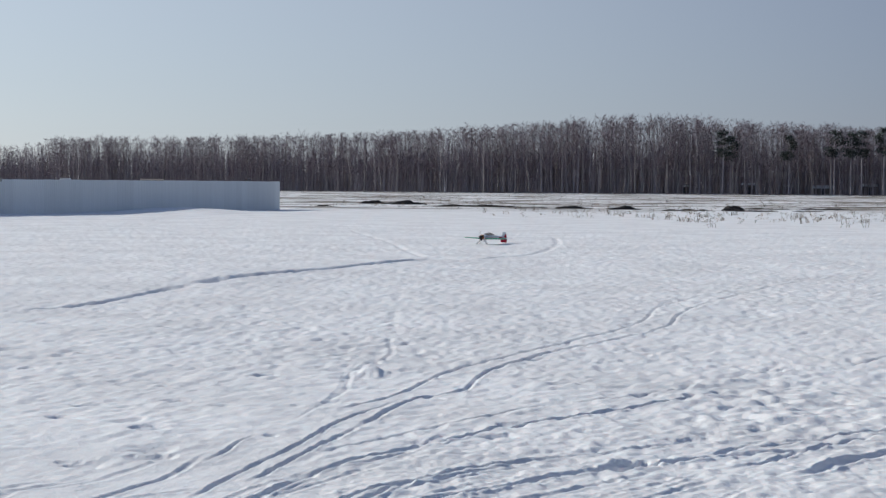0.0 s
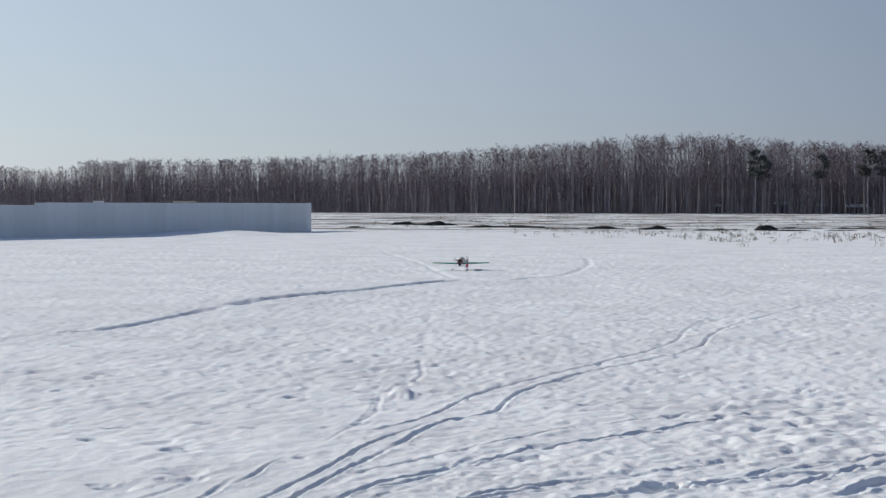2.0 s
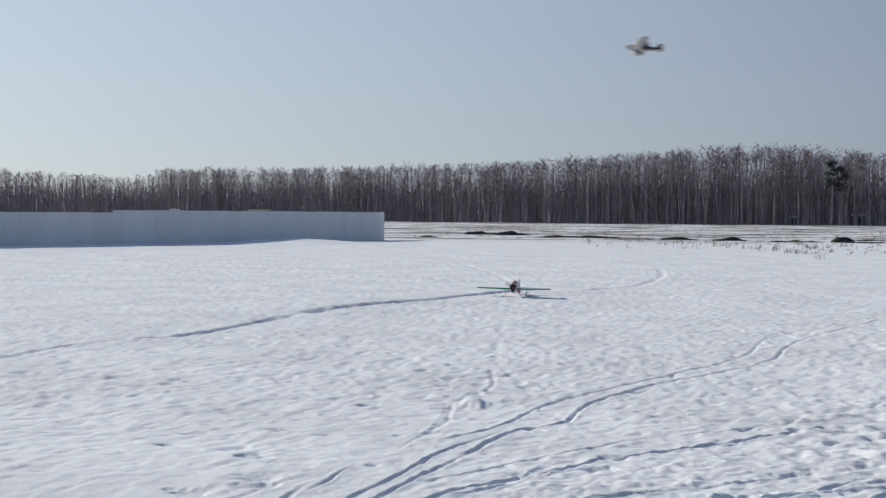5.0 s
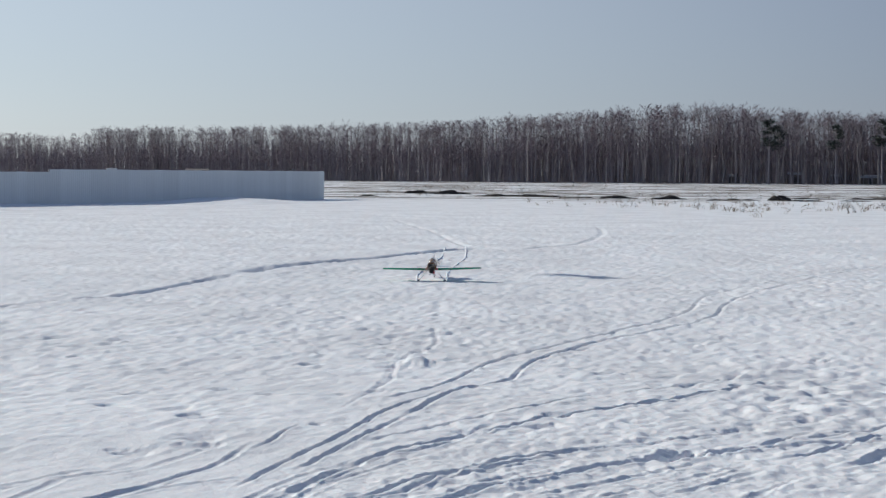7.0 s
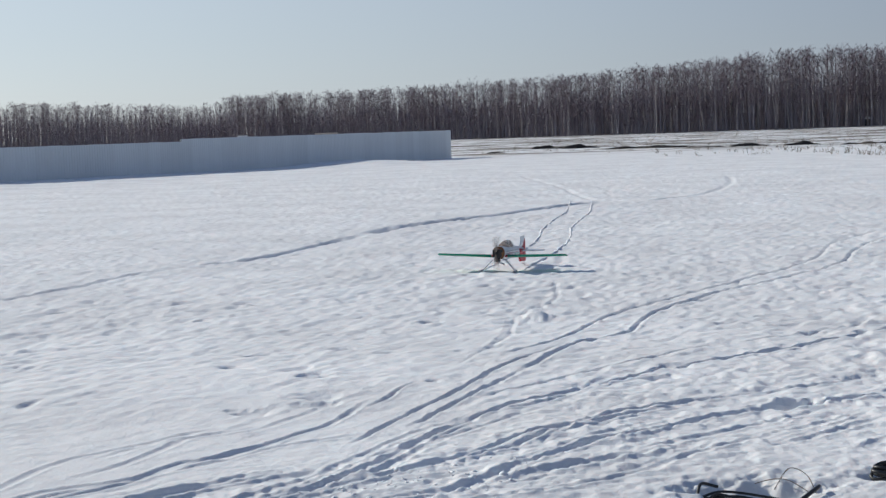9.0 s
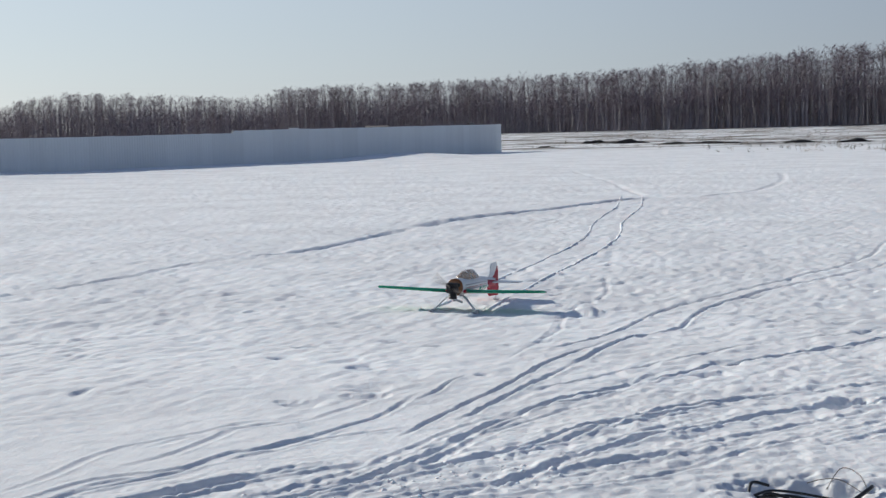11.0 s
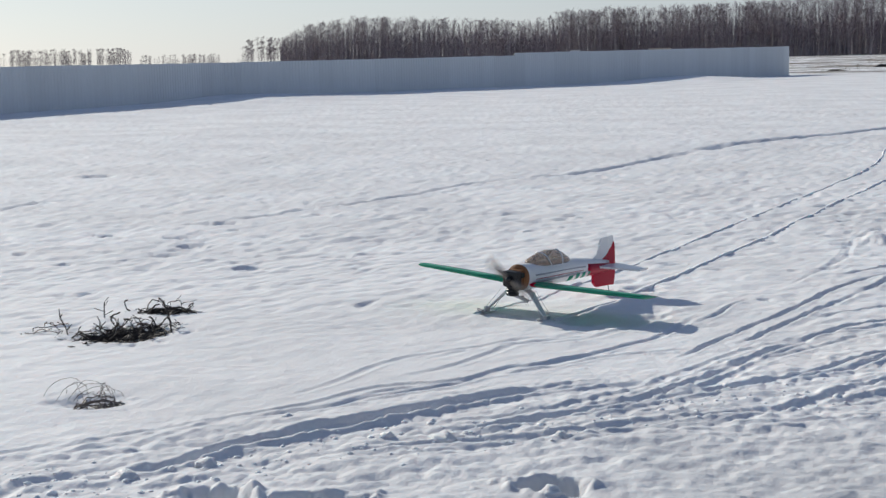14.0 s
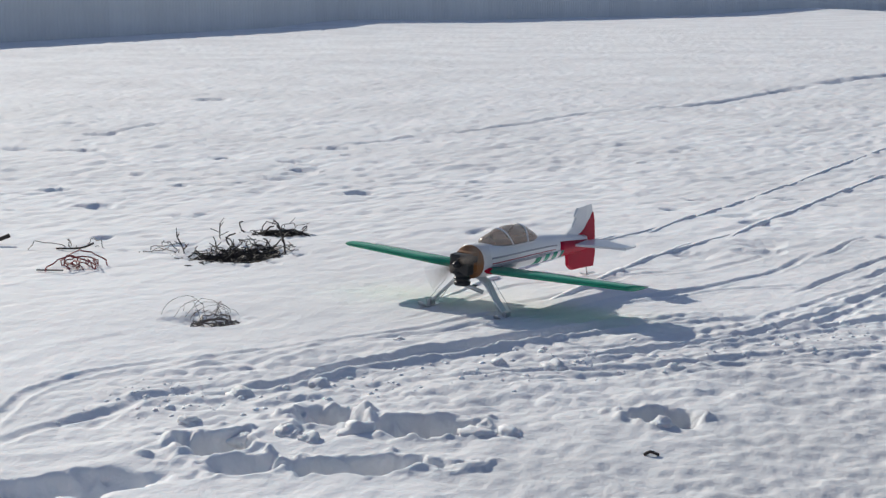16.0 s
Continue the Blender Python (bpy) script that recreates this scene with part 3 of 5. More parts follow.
        wob = half * (0.35 * lumps(px, py, 0.4, 50 + n) + 0.15 * lumps(px, py, 0.07, 70 + n))
        best = np.full(len(near), 1e9)
        for a, b in zip(p[:-1], p[1:]):
            d = b - a
            s = np.clip(((px - a[0]) * d[0] + (py - a[1]) * d[1]) / (d @ d), 0, 1)
            best = np.minimum(best, np.hypot(px - a[0] - s * d[0], py - a[1] - s * d[1]))
        q = np.abs(best + wob) / half
        ends = np.minimum(np.hypot(px - p[0][0], py - p[0][1]), np.hypot(px - p[-1][0], py - p[-1][1]))
        keep = np.clip(0.1 + ends / (7 * half + 0.25), 0, 1)
        keep = keep * (1 - 0.42 * broken * np.clip(0.5 + 0.9 * lumps(px, py, 0.55, 90 + n), 0, 1))
        crumb = (0.75 + 0.35 * lumps(px, py, 0.17, 130 + n) + 0.35 * np.abs(lumps(px, py, 0.06, 150 + n))) * (0.75 if near_rut else 0.85)
        dig[near] = np.minimum(dig[near], -depth * np.exp(-np.abs(q * 0.85) ** 3.0) * keep)
        rim[near] = np.maximum(rim[near], 0.6 * edge * np.exp(-((q - 1.75) / 0.6) ** 2) * keep * crumb)
    z = z + dig + rim * np.clip(1 + dig / 0.012, 0, 1)
    for n, (hx, hy, rx, ry, depth, turn) in enumerate(HOLES):
        near = np.flatnonzero((np.abs(x - hx) < 4 * rx + 4 * ry) & (np.abs(y - hy) < 4 * rx + 4 * ry))
        if not len(near):
            continue
        rx, ry = 0.85 * rx, 0.85 * ry
        c, s = math.cos(turn), math.sin(turn)
        px, py = x[near] - hx, y[near] - hy
        q = np.hypot((c * px + s * py) / rx, (-s * px + c * py) / ry) * (1 + 0.28 * lumps(x[near], y[near], 0.10, 170 + n) + 0.20 * lumps(x[near], y[near], 0.04, 180 + n))
        z[near] += -1.4 * depth * np.exp(-q**3.2) + (0.22 if depth > 0.05 and max(rx, ry) < 0.2 else 0.04) * depth * np.exp(-((q - 1.45) / 0.4) ** 2) * (0.6 + 0.6 * lumps(x[near], y[near], 0.09, 200 + n) + 0.35 * lumps(x[near], y[near], 0.04, 220 + n))
    return z


def height(x, y):
    return float(relief(np.array([float(x)]), np.array([float(y)]))[0])


def ground_sheet():
    """One sheet from underfoot to the horizon, finer towards the open field."""
    az = np.concatenate([np.arange(-19, 43, 0.085), np.arange(43, 341, 5.0)])
    r = np.concatenate([[0.001, 1.0, 1.8, 2.4], 2.7 * np.exp(np.arange(0, math.log(4.0 / 2.7), 0.0050)),
                        4.0 * np.exp(np.arange(0, math.log(13 / 4.0), 0.0023)), 13 * np.exp(np.arange(0, math.log(40 / 13), 0.0042)),
                        40 * np.exp(np.arange(0, math.log(150 / 40), 0.0085)), 150 * np.exp(np.arange(0.02, math.log(20), 0.03)), [3000]])
    a, rr = np.meshgrid(np.radians(az), r)
    x, y = -np.sin(a) * rr, np.cos(a) * rr
    z = relief(x.ravel(), y.ravel())
    verts = np.stack([x.ravel(), y.ravel(), z], 1)
    nr, na = a.shape
    i, j = np.meshgrid(np.arange(nr - 1), np.arange(na), indexing="ij")
    k = (j + 1) % na
    faces = np.stack([i * na + j, (i + 1) * na + j, (i + 1) * na + k, i * na + k], -1).reshape(-1, 4)[:, ::-1]
    me = mesh_from("ground", verts, faces, SNOW, True)
    return tagged(new("ground", me), "sunlit old snow with ski ruts and footprints over a field", "snow", kind="structure")


ground = ground_sheet()


# ---------------------------------------------------------------- fence
def fence():
    """Two straight runs of profiled sheet, each sheet a part."""
    top = tagged(new("fence"), "long galvanised profiled sheet fence standing in snow", "fence", kind="structure")
    tops = ((22.0, 1.90), (50.0, 1.92), (62.0, 1.95), (85.5, 2.06), (86.0, 2.22), (127.1, 2.46))
    width, meshes = 1.15, {}
    ribs = [0.0]
    xs = [0.0]
    for n in range(5):
        b = n * 0.23
        xs += [b + 0.03, b + 0.06, b + 0.17, b + 0.20]
        ribs += [0.0, 0.016, 0.016, 0.0]
    xs, ribs = xs + [width + 0.004], ribs + [0.0]
    k = len(xs)
    verts = [(px, py, pz) for pz in (0.0, 1.0) for px, py in zip(xs, ribs)]
    verts += [(px, py - 0.004, pz) for pz in (0.0, 1.0) for px, py in zip(xs, ribs)]
    faces = []
    for n in range(k - 1):
        faces += [[n, n + 1, k + n + 1, k + n], [2 * k + n + 1, 2 * k + n, 3 * k + n, 3 * k + n + 1],
                  [k + n, k + n + 1, 3 * k + n + 1, 3 * k + n], [n + 1, n, 2 * k + n, 2 * k + n + 1]]
    faces += [[0, k, 3 * k, 2 * k], [k - 1, 3 * k - 1, 4 * k - 1, 2 * k - 1]]
    sheet = mesh_from("sheet", verts, faces, SHEET)
    post = box_mesh("post", -0.03, 0.03, -0.09, -0.03, 0, 1, POST)
    rng = random.Random(4)
    for (ax, ay), (bx, by) in zip(FENCE[:-1], FENCE[1:]):
        run = math.hypot(bx - ax, by - ay)
        count = round(run / width)
        turn = math.degrees(math.atan2(by - ay, bx - ax))
        for n in range(count):
            s = n / count
            x, y = ax + (bx - ax) * s, ay + (by - ay) * s
            h = float(np.interp(y, [p[0] for p in tops], [p[1] for p in tops])) + rng.uniform(-0.012, 0.012)
            p = part("sheet", sheet, top)
            p.matrix_basis = pose(x, y, -0.25, 0, 0, turn + 180) @ Matrix.Diagonal((-run / count / width, 1, h + 0.25, 1))
            if n % 2 == 0:
                q = part("post", post, top)
                q.matrix_basis = pose(x, y, -0.25, 0, 0, turn) @ pose(0, 0.15, 0) @ Matrix.Diagonal((1, 1, h + 0.2, 1))
    return top


fence()


# ---------------------------------------------------------------- woods
def bare_tree(rng, tall, full=1.0, twig=0.10, solid=False):
    """A leafless birch: trunk pieces, limbs and fine twigs as tapered prisms (returned apart: trunk, crown)."""
    bend = rng.normal(0, 0.012 * tall, (5, 2)).cumsum(0)
    zs = np.linspace(0, tall * 0.93, 5)
    spine = np.column_stack([bend - bend[0], zs])
    rad = np.interp(zs / tall, [0, 0.1, 1], [0.17, 0.13, 0.025]) * tall / 20 * 1.15
    trunk = tubes(spine[:-1], spine[1:], rad[:-1], rad[1:], 5)
    n = int(30 * full)
    hs = (1 - rng.uniform(0, 1, n) ** 1.35 * 0.68) * 0.95 * tall
    ang = rng.uniform(0, 2 * np.pi, n)
    base = np.column_stack([np.interp(hs, zs, spine[:, 0]), np.interp(hs, zs, spine[:, 1]), hs])
    reach = tall * 0.125 * (1.1 - 0.62 * (hs / tall)) * rng.uniform(0.5, 1.25, n) * 1.4
    up = rng.uniform(0.15, 0.95, n)
    tip = base + np.column_stack([np.cos(ang) * reach, np.sin(ang) * reach, reach * up])
    limbs = halved(tubes(base, tip, 0.034 * tall / 20, 0.012, 3)) if solid else slivers(base, tip, 0.09)
    m = 16
    rep = np.repeat(np.arange(n), m)
    f = rng.uniform(0.25, 1.0, (n * m, 1))
    start = base[rep] * (1 - f) + tip[rep] * f
    way = np.column_stack([rng.normal(0, 1, (n * m, 2)), rng.uniform(-0.7, 0.9, n * m)])
    end = start + way * rng.uniform(0.35, 1.05, (n * m, 1)) * tall / 20 * 0.95
    twigs = slivers(start, end, twig)
    return trunk, joined([limbs, twigs])


def shift(piece, x, y, z, s=1.0, turn=0.0):
    v, f = piece
    c, w = math.cos(turn), math.sin(turn)
    return np.column_stack([x + s * (c * v[:, 0] - w * v[:, 1]), y + s * (w * v[:, 0] + c * v[:, 1]), z + s * v[:, 2]]), f


WOOD_AZ = (-40, -17, -12, -8, -4, 2, 8, 15.2, 16.3, 18.5, 23, 25, 26.2)
WOOD_EL = (2.1, 2.4, 2.75, 3.0, 2.72, 2.3, 2.07, 1.92, 1.6, 1.72, 1.88, 1.68, 1.1)


def woods():
    rng = np.random.default_rng(11)
    stems = [bare_tree(rng, 20.0) for _ in range(7)]
    thin = [bare_tree(rng, 20.0, 0.55) for _ in range(5)]
    bushy = [bare_tree(rng, 20.0, 0.8, 0.30) for _ in range(4)]
    bark, crowns, pale = [], [], []
    for row in range(1620):
        az = rng.uniform(-19.5, 26.2)
        depth = rng.uniform(0, 1) ** 1.3
        r = 395 + 3.2 * max(az, 0) + 75 * depth + rng.uniform(-4, 4)
        el = np.interp(az, WOOD_AZ, WOOD_EL)
        gap = 0.6 if 15.2 < az < 17.6 and rng.uniform() < 0.5 else 1.0
        x, y = -math.sin(math.radians(az)) * r, math.cos(math.radians(az)) * r
        z = float(rise(x, y)) - 0.2
        tall = (1.65 + r * math.tan(math.radians(el)) - z) * rng.uniform(0.88, 1.05) * gap
        if rng.uniform() < 0.05:
            tall *= 1.05
        t, c = (stems if depth < 0.6 else thin)[rng.integers(0, 5)]
        s, turn = tall / 20.0, rng.uniform(0, 6.28)
        (pale if rng.uniform() < 0.14 and depth < 0.5 else bark).append(shift(t, x, y, z, s, turn))
        crowns.append(shift(c, x, y, z, s, turn))
    # slender stems crowding between the big ones
    n = 10000
    az = rng.uniform(-19.5, 26.2, n)
    r = 400 + 3.2 * np.maximum(az, 0) + 150 * rng.uniform(0, 1, n)
    x, y = -np.sin(np.radians(az)) * r, np.cos(np.radians(az)) * r
    z = rise(x, y) - 0.3
    tall = (1.65 + (395 + 3.2 * np.maximum(az, 0)) * np.tan(np.radians(np.interp(az, WOOD_AZ, WOOD_EL))) - z) * rng.uniform(0.5, 0.95, n)
    foot = np.column_stack([x, y, z])
    tips = foot + np.column_stack([rng.normal(0, 0.02, n) * tall, rng.normal(0, 0.02, n) * tall, tall])
    bark.append(tubes(foot, tips, rng.uniform(0.07, 0.16, n), 0.02, 3))
    twig_at = np.repeat(np.arange(n), 14)
    f = rng.uniform(0.15, 1.0, (len(twig_at), 1))
    start = foot[twig_at] * (1 - f) + tips[twig_at] * f
    crowns.append(slivers(start, start + np.column_stack([rng.normal(0, 0.75, (len(twig_at), 2)), rng.uniform(0.2, 1.7, len(twig_at))]), 0.20))
    # saplings and shrubs along the edge
    for _ in range(420):
        az = rng.uniform(-19.5, 26)
        r = 388 + 3.2 * max(az, 0) + rng.uniform(-6, 10)
        x, y = -math.sin(math.radians(az)) * r, math.cos(math.radians(az)) * r
        crowns.append(shift(thin[rng.integers(0, 5)][1], x, y, float(rise(x, y)) - 1.6, rng.uniform(0.16, 0.34), rng.uniform(0, 6.28)))
    # thin groups and a far line of trees beyond the fence's other end
    for lo, hi, el, r0, n in ((25.8, 27.7, 1.28, 470, 34), (28.6, 31.6, 0.66, 640, 80), (31.9, 42, 0.95, 640, 260), (27.4, 29.2, 0.4, 640, 24)):
        for _ in range(n):
            az, r = rng.uniform(lo, hi), r0 + rng.uniform(0, 50)
            x, y = -math.sin(math.radians(az)) * r, math.cos(math.radians(az)) * r
            z = float(rise(x, y)) - 0.2
            tall = (1.65 + r * math.tan(math.radians(el)) - z) * rng.uniform(0.65, 1.0)
            t, c = bushy[rng.integers(0, 4)]
            bark.append(shift(t, x, y, z, tall / 20, 1.0))
            crowns.append(shift(c, x, y, z, tall / 20, 1.0))
    top = tagged(new("woods"), "dense leafless birch wood beyond the snowy field", "woods", kind="stuff")
    for name, pieces, mat in (("trunks", bark, BARK), ("pale_trunks", pale, PALE), ("crowns", crowns, TWIG)):
        v, f = joined(pieces)
        tagged(part(name, mesh_from(name, v, f, mat), top), kind="stuff")


woods()


def birch_trees():
    """The front row, tree by tree."""
    rng = np.random.default_rng(5)
    made = []
    for _ in range(4):
        t, c = bare_tree(rng, 20.0, solid=True)
        top = tagged(new("birch_tree"), "tall leafless birch with a pale trunk at the wood's edge", "tree", "birches along the wood's edge")
        part("trunk", mesh_from("trunk", *t, PALE), top, "pale birch trunk")
        part("crown", mesh_from("crown", *c, TWIG), top, "fine bare twigs")
        made.append(top)
    for n in range(64):
        az = -19 + 45 * (n + rng.uniform(0, 1)) / 64
        r = 386 + 3.2 * max(az, 0) + rng.uniform(-4, 8)
        x, y = -math.sin(math.radians(az)) * r, math.cos(math.radians(az)) * r
        z = float(rise(x, y)) - 0.2
        tall = (1.65 + r * math.tan(math.radians(np.interp(az, WOOD_AZ, WOOD_EL))) - z) * rng.uniform(0.78, 0.98)
        m = pose(x, y, z, 0, 0, rng.uniform(0, 360))
        src = made[n % 4]
        if n < 4:
            src.matrix_basis, src.scale = m, (tall / 20,) * 3
        else:
            t = copy_thing(src, m)
            t.scale = (tall / 20,) * 3


birch_trees()


def pine_tree():
    rng = np.random.default_rng(8)
    top = tagged(new("pine_tree"), "dark green pine among leafless birches", "tree", "pines in the wood")
    part("trunk", mesh_from("trunk", *tubes([(0, 0, 0), (0.1, 0, 8)], [(0.1, 0, 8), (0, 0.1, 19)], [0.22, 0.17], [0.17, 0.05], 6), BARK), top)
    boughs, needles = [], []
    for k in range(30):
        h = rng.uniform(11.5, 19.2)
        a, out = rng.uniform(0, 6.28), np.interp(h, [11.5, 14, 17, 19.2], [1.6, 3.3, 2.7, 0.9]) * rng.uniform(0.55, 1.1)
        root, tip = np.array((0, 0, h - 0.5)), np.array((math.cos(a) * out, math.sin(a) * out, h + rng.uniform(-0.2, 0.7)))
        boughs.append(tubes([root], [tip], 0.07, 0.02, 4))
        m = 42
        c = tip * (1 - (q := rng.uniform(0, 0.55, (m, 1)))) + root * q + rng.normal(0, 1, (m, 3)) * (0.55, 0.55, 0.28)
        needles.append(slivers(c, c + rng.normal(0, 1, (m, 3)) * (0.5, 0.5, 0.3), 0.42))
    part("bough", mesh_from("bough", *joined(boughs), BARK), top)
    part("crown", mesh_from("crown", *joined(needles), NEEDLE), top, "dense dark needles")
    return top


def pines():
    src = pine_tree()
    spots = ((-10.9, 384, 0.87), (-11.2, 388, 0.80), (-13.4, 384, 0.80), (-15.1, 385, 0.87), (-15.7, 383, 0.84),
             (-16.1, 386, 0.86), (-16.9, 383, 0.9), (-18.2, 388, 0.9))
    for n, (az, r, s) in enumerate(spots):
        x, y = -math.sin(math.radians(az)) * r, math.cos(math.radians(az)) * r
        m = pose(x, y, float(rise(x, y)) - 0.2, 0, 0, 40 * n)
        if n == 0:
            src.matrix_basis, src.scale = m, (s,) * 3
        else:
            copy_thing(src, m).scale = (s * (0.85 + 0.1 * (n % 4)), s * (0.85 + 0.1 * (n % 4)), s)


pines()


def shed(az, r, w, d, h, roof_h, label, turn=0.0, roof=None):
    top = tagged(new("shed"), label, "shed")
    x, y = -math.sin(math.radians(az)) * r, math.cos(math.radians(az)) * r
    top.matrix_basis = pose(x, y, float(rise(x, y)) - 0.1, 0, 0, az + turn)
    part("wall", box_mesh("wall", -w / 2, w / 2, -d / 2, d / 2, 0, h, PLANK), top)
    e = 0.25
    prof = [(-d / 2 - e, h), (0, h + roof_h), (d / 2 + e, h), (d / 2 + e, h + 0.14), (0, h + roof_h + 0.16), (-d / 2 - e, h + 0.14)]
    part("roof", loft("roof", [[(px, a, b) for a, b in prof] for px in (-w / 2 - e, w / 2 + e)], roof or ROOF, False), top)
    part("door", box_mesh("door", -0.45, 0.45, -d / 2 - 0.05, -d / 2, 0, 2.0, NAVY), top)


for az, r, w, d, h, rh in ((-14.7, 404, 5, 4, 1.8, 0.7), (-11.9, 410, 3.5, 3, 2.6, 0.5), (-13.4, 412, 2.5, 3, 2.2, 0.5),
                           (-16.4, 408, 3.5, 3, 2.4, 0.6), (-9.4, 410, 2.5, 3, 2.0, 0.5)):
    shed(az, r, w, d, h, rh, "small board shed with a snowy roof among trees")
shed(7.7, 300, 4.0, 2.4, 2.0, 1.15, "dark gabled shed behind the metal fence", turn=80, roof=PLANK)
shed(11.4, 300, 4.2, 3.0, 2.7, 0.3, "low grey shed behind the metal fence", roof=PLANK)


def van():
    top = tagged(new("van"), "white van behind the metal fence", "van")
    x, y = -math.sin(radians(14.66)) * 260, math.cos(radians(14.66)) * 260
    top.matrix_basis = pose(x, y, float(rise(x, y)), 0, 0, 104.66)
    part("body", box_mesh("body", -2.4, 2.4, -0.95, 0.95, 0.4, 3.0, WHITE, 0.18), top)
    for sx in (-1.5, 1.5):
        for sy in (-0.9, 0.9):
            w = part("wheel", loft("wheel", [[(0.33 * math.cos(a), dy, 0.33 * math.sin(a)) for a in np.linspace(0, 6.28, 13)[:-1]] for dy in (-0.11, 0.11)], RUBBER), top)
            w.location = (sx, sy, 0.35)
    part("windscreen", box_mesh("windscreen", 2.3, 2.42, -0.75, 0.75, 1.6, 2.4, NAVY), top)


van()


# ---------------------------------------------------------------- field edge
def soil_mound(x, y, w, h, seed):
    """A ridge of bare wet earth pushed up at the field's edge."""
    rng = random.Random(seed)
    d = 1.1
    nx, ny = 36, 8
    gx, gy = np.meshgrid(np.linspace(-1, 1, nx), np.linspace(-1, 1, ny))
    shape = np.clip(1 - np.abs(gx) ** 2.2, 0, 1) * np.clip(1 - gy**2, 0, 1)
    bump = 0.75 + 0.4 * lumps(gx * w / 2 + seed * 17.0, gy * d + seed, 0.9, seed) + 0.12 * lumps(gx * w + seed, gy * d, 0.25, seed + 3)
    zz = shape**0.6 * h * 0.95 * np.clip(bump, 0.05, 2) - 0.08
    verts = np.stack([gx * w * 0.6, gy * d / 2, zz], -1).reshape(-1, 3)
    i, j = np.meshgrid(np.arange(ny - 1), np.arange(nx - 1), indexing="ij")
    faces = np.stack([i * nx + j, i * nx + j + 1, (i + 1) * nx + j + 1, (i + 1) * nx + j], -1).reshape(-1, 4)
    ob = tagged(new("soil_mound", mesh_from("soil_mound", verts, faces, SOIL)), "dark wet earth ridge bare of snow at the field's edge",
                "earth", "earth ridges along the field")
    ob.matrix_basis = pose(x, y, height(x, y) + 0.03, 0, 0, rng.uniform(-6, 6))


for n, (x, y, w, h) in enumerate(((-8.9, 181, 3.0, 0.6), (-4.3, 178, 4.0, 0.6), (3.2, 161, 8.0, 0.32), (6.0, 158, 4.0, 0.25), (13.2, 147, 3.4, 0.35),
                                  (18.0, 145, 3.2, 0.5), (22.6, 137, 3.6, 0.3), (27.6, 138, 2.0, 0.65), (29.4, 136, 3.6, 0.3),
                                  (-12.6, 152, 2.2, 0.25), (24.5, 137, 2.5, 0.2), (9.2, 148, 3.0, 0.2), (34.5, 137, 3.0, 0.2), (-6.6, 180, 3.0, 0.3),
                                  (33.0, 150, 5, 0.2), (40, 152, 5, 0.25))):
    soil_mound(x, y, w, h, n + 1)


def weeds():
    """Dry stalks poking through the snow along the field's edge."""
    rng = np.random.default_rng(3)
    pieces = []
    for _ in range(700):
        if rng.uniform() < 0.16:
            x, y = rng.uniform(13, 34), rng.normal(92, 10)
        elif rng.uniform() < 0.2:
            x, y = rng.uniform(3, 40), rng.uniform(95, 130)
        else:
            x, y = rng.uniform(-14, 60), rng.uniform(128, 300)
        n, h = rng.integers(2, 6), rng.uniform(0.12, 0.5)
        p = np.column_stack([rng.normal(x, 0.15, n), rng.normal(y, 0.15, n), np.full(n, float(rise(x, y)) - 0.05)])
        q = p + np.column_stack([rng.normal(0, 0.28, n) * h, rng.normal(0, 0.2, n) * h, rng.uniform(0.5, 1, n) * h])
        pieces.append(tubes(p, q, 0.018, 0.008, 3))
        k = q + np.column_stack([rng.normal(0, 0.16, n), rng.normal(0, 0.1, n), rng.uniform(-0.2, 0.1, n)])
        pieces.append(tubes(q, k, 0.012, 0.006, 3))
    v, f = joined(pieces)
    tagged(new("dry_weeds", mesh_from("dry_weeds", v, f, STRAW)), "dry brown weed stalks poking through snow", "weeds", kind="stuff")


weeds()


# ---------------------------------------------------------------- near the camera
def twisted(rng, start, way, length, steps=6, wild=0.5):
    p, pts = np.array(start, float), [np.array(start, float)]
    d = np.array(way, float)
    for _ in range(steps):
        d = d + rng.normal(0, wild, 3)
        d /= np.linalg.norm(d)
        p = p + d * length / steps
        pts.append(p.copy())
    return np.array(pts)


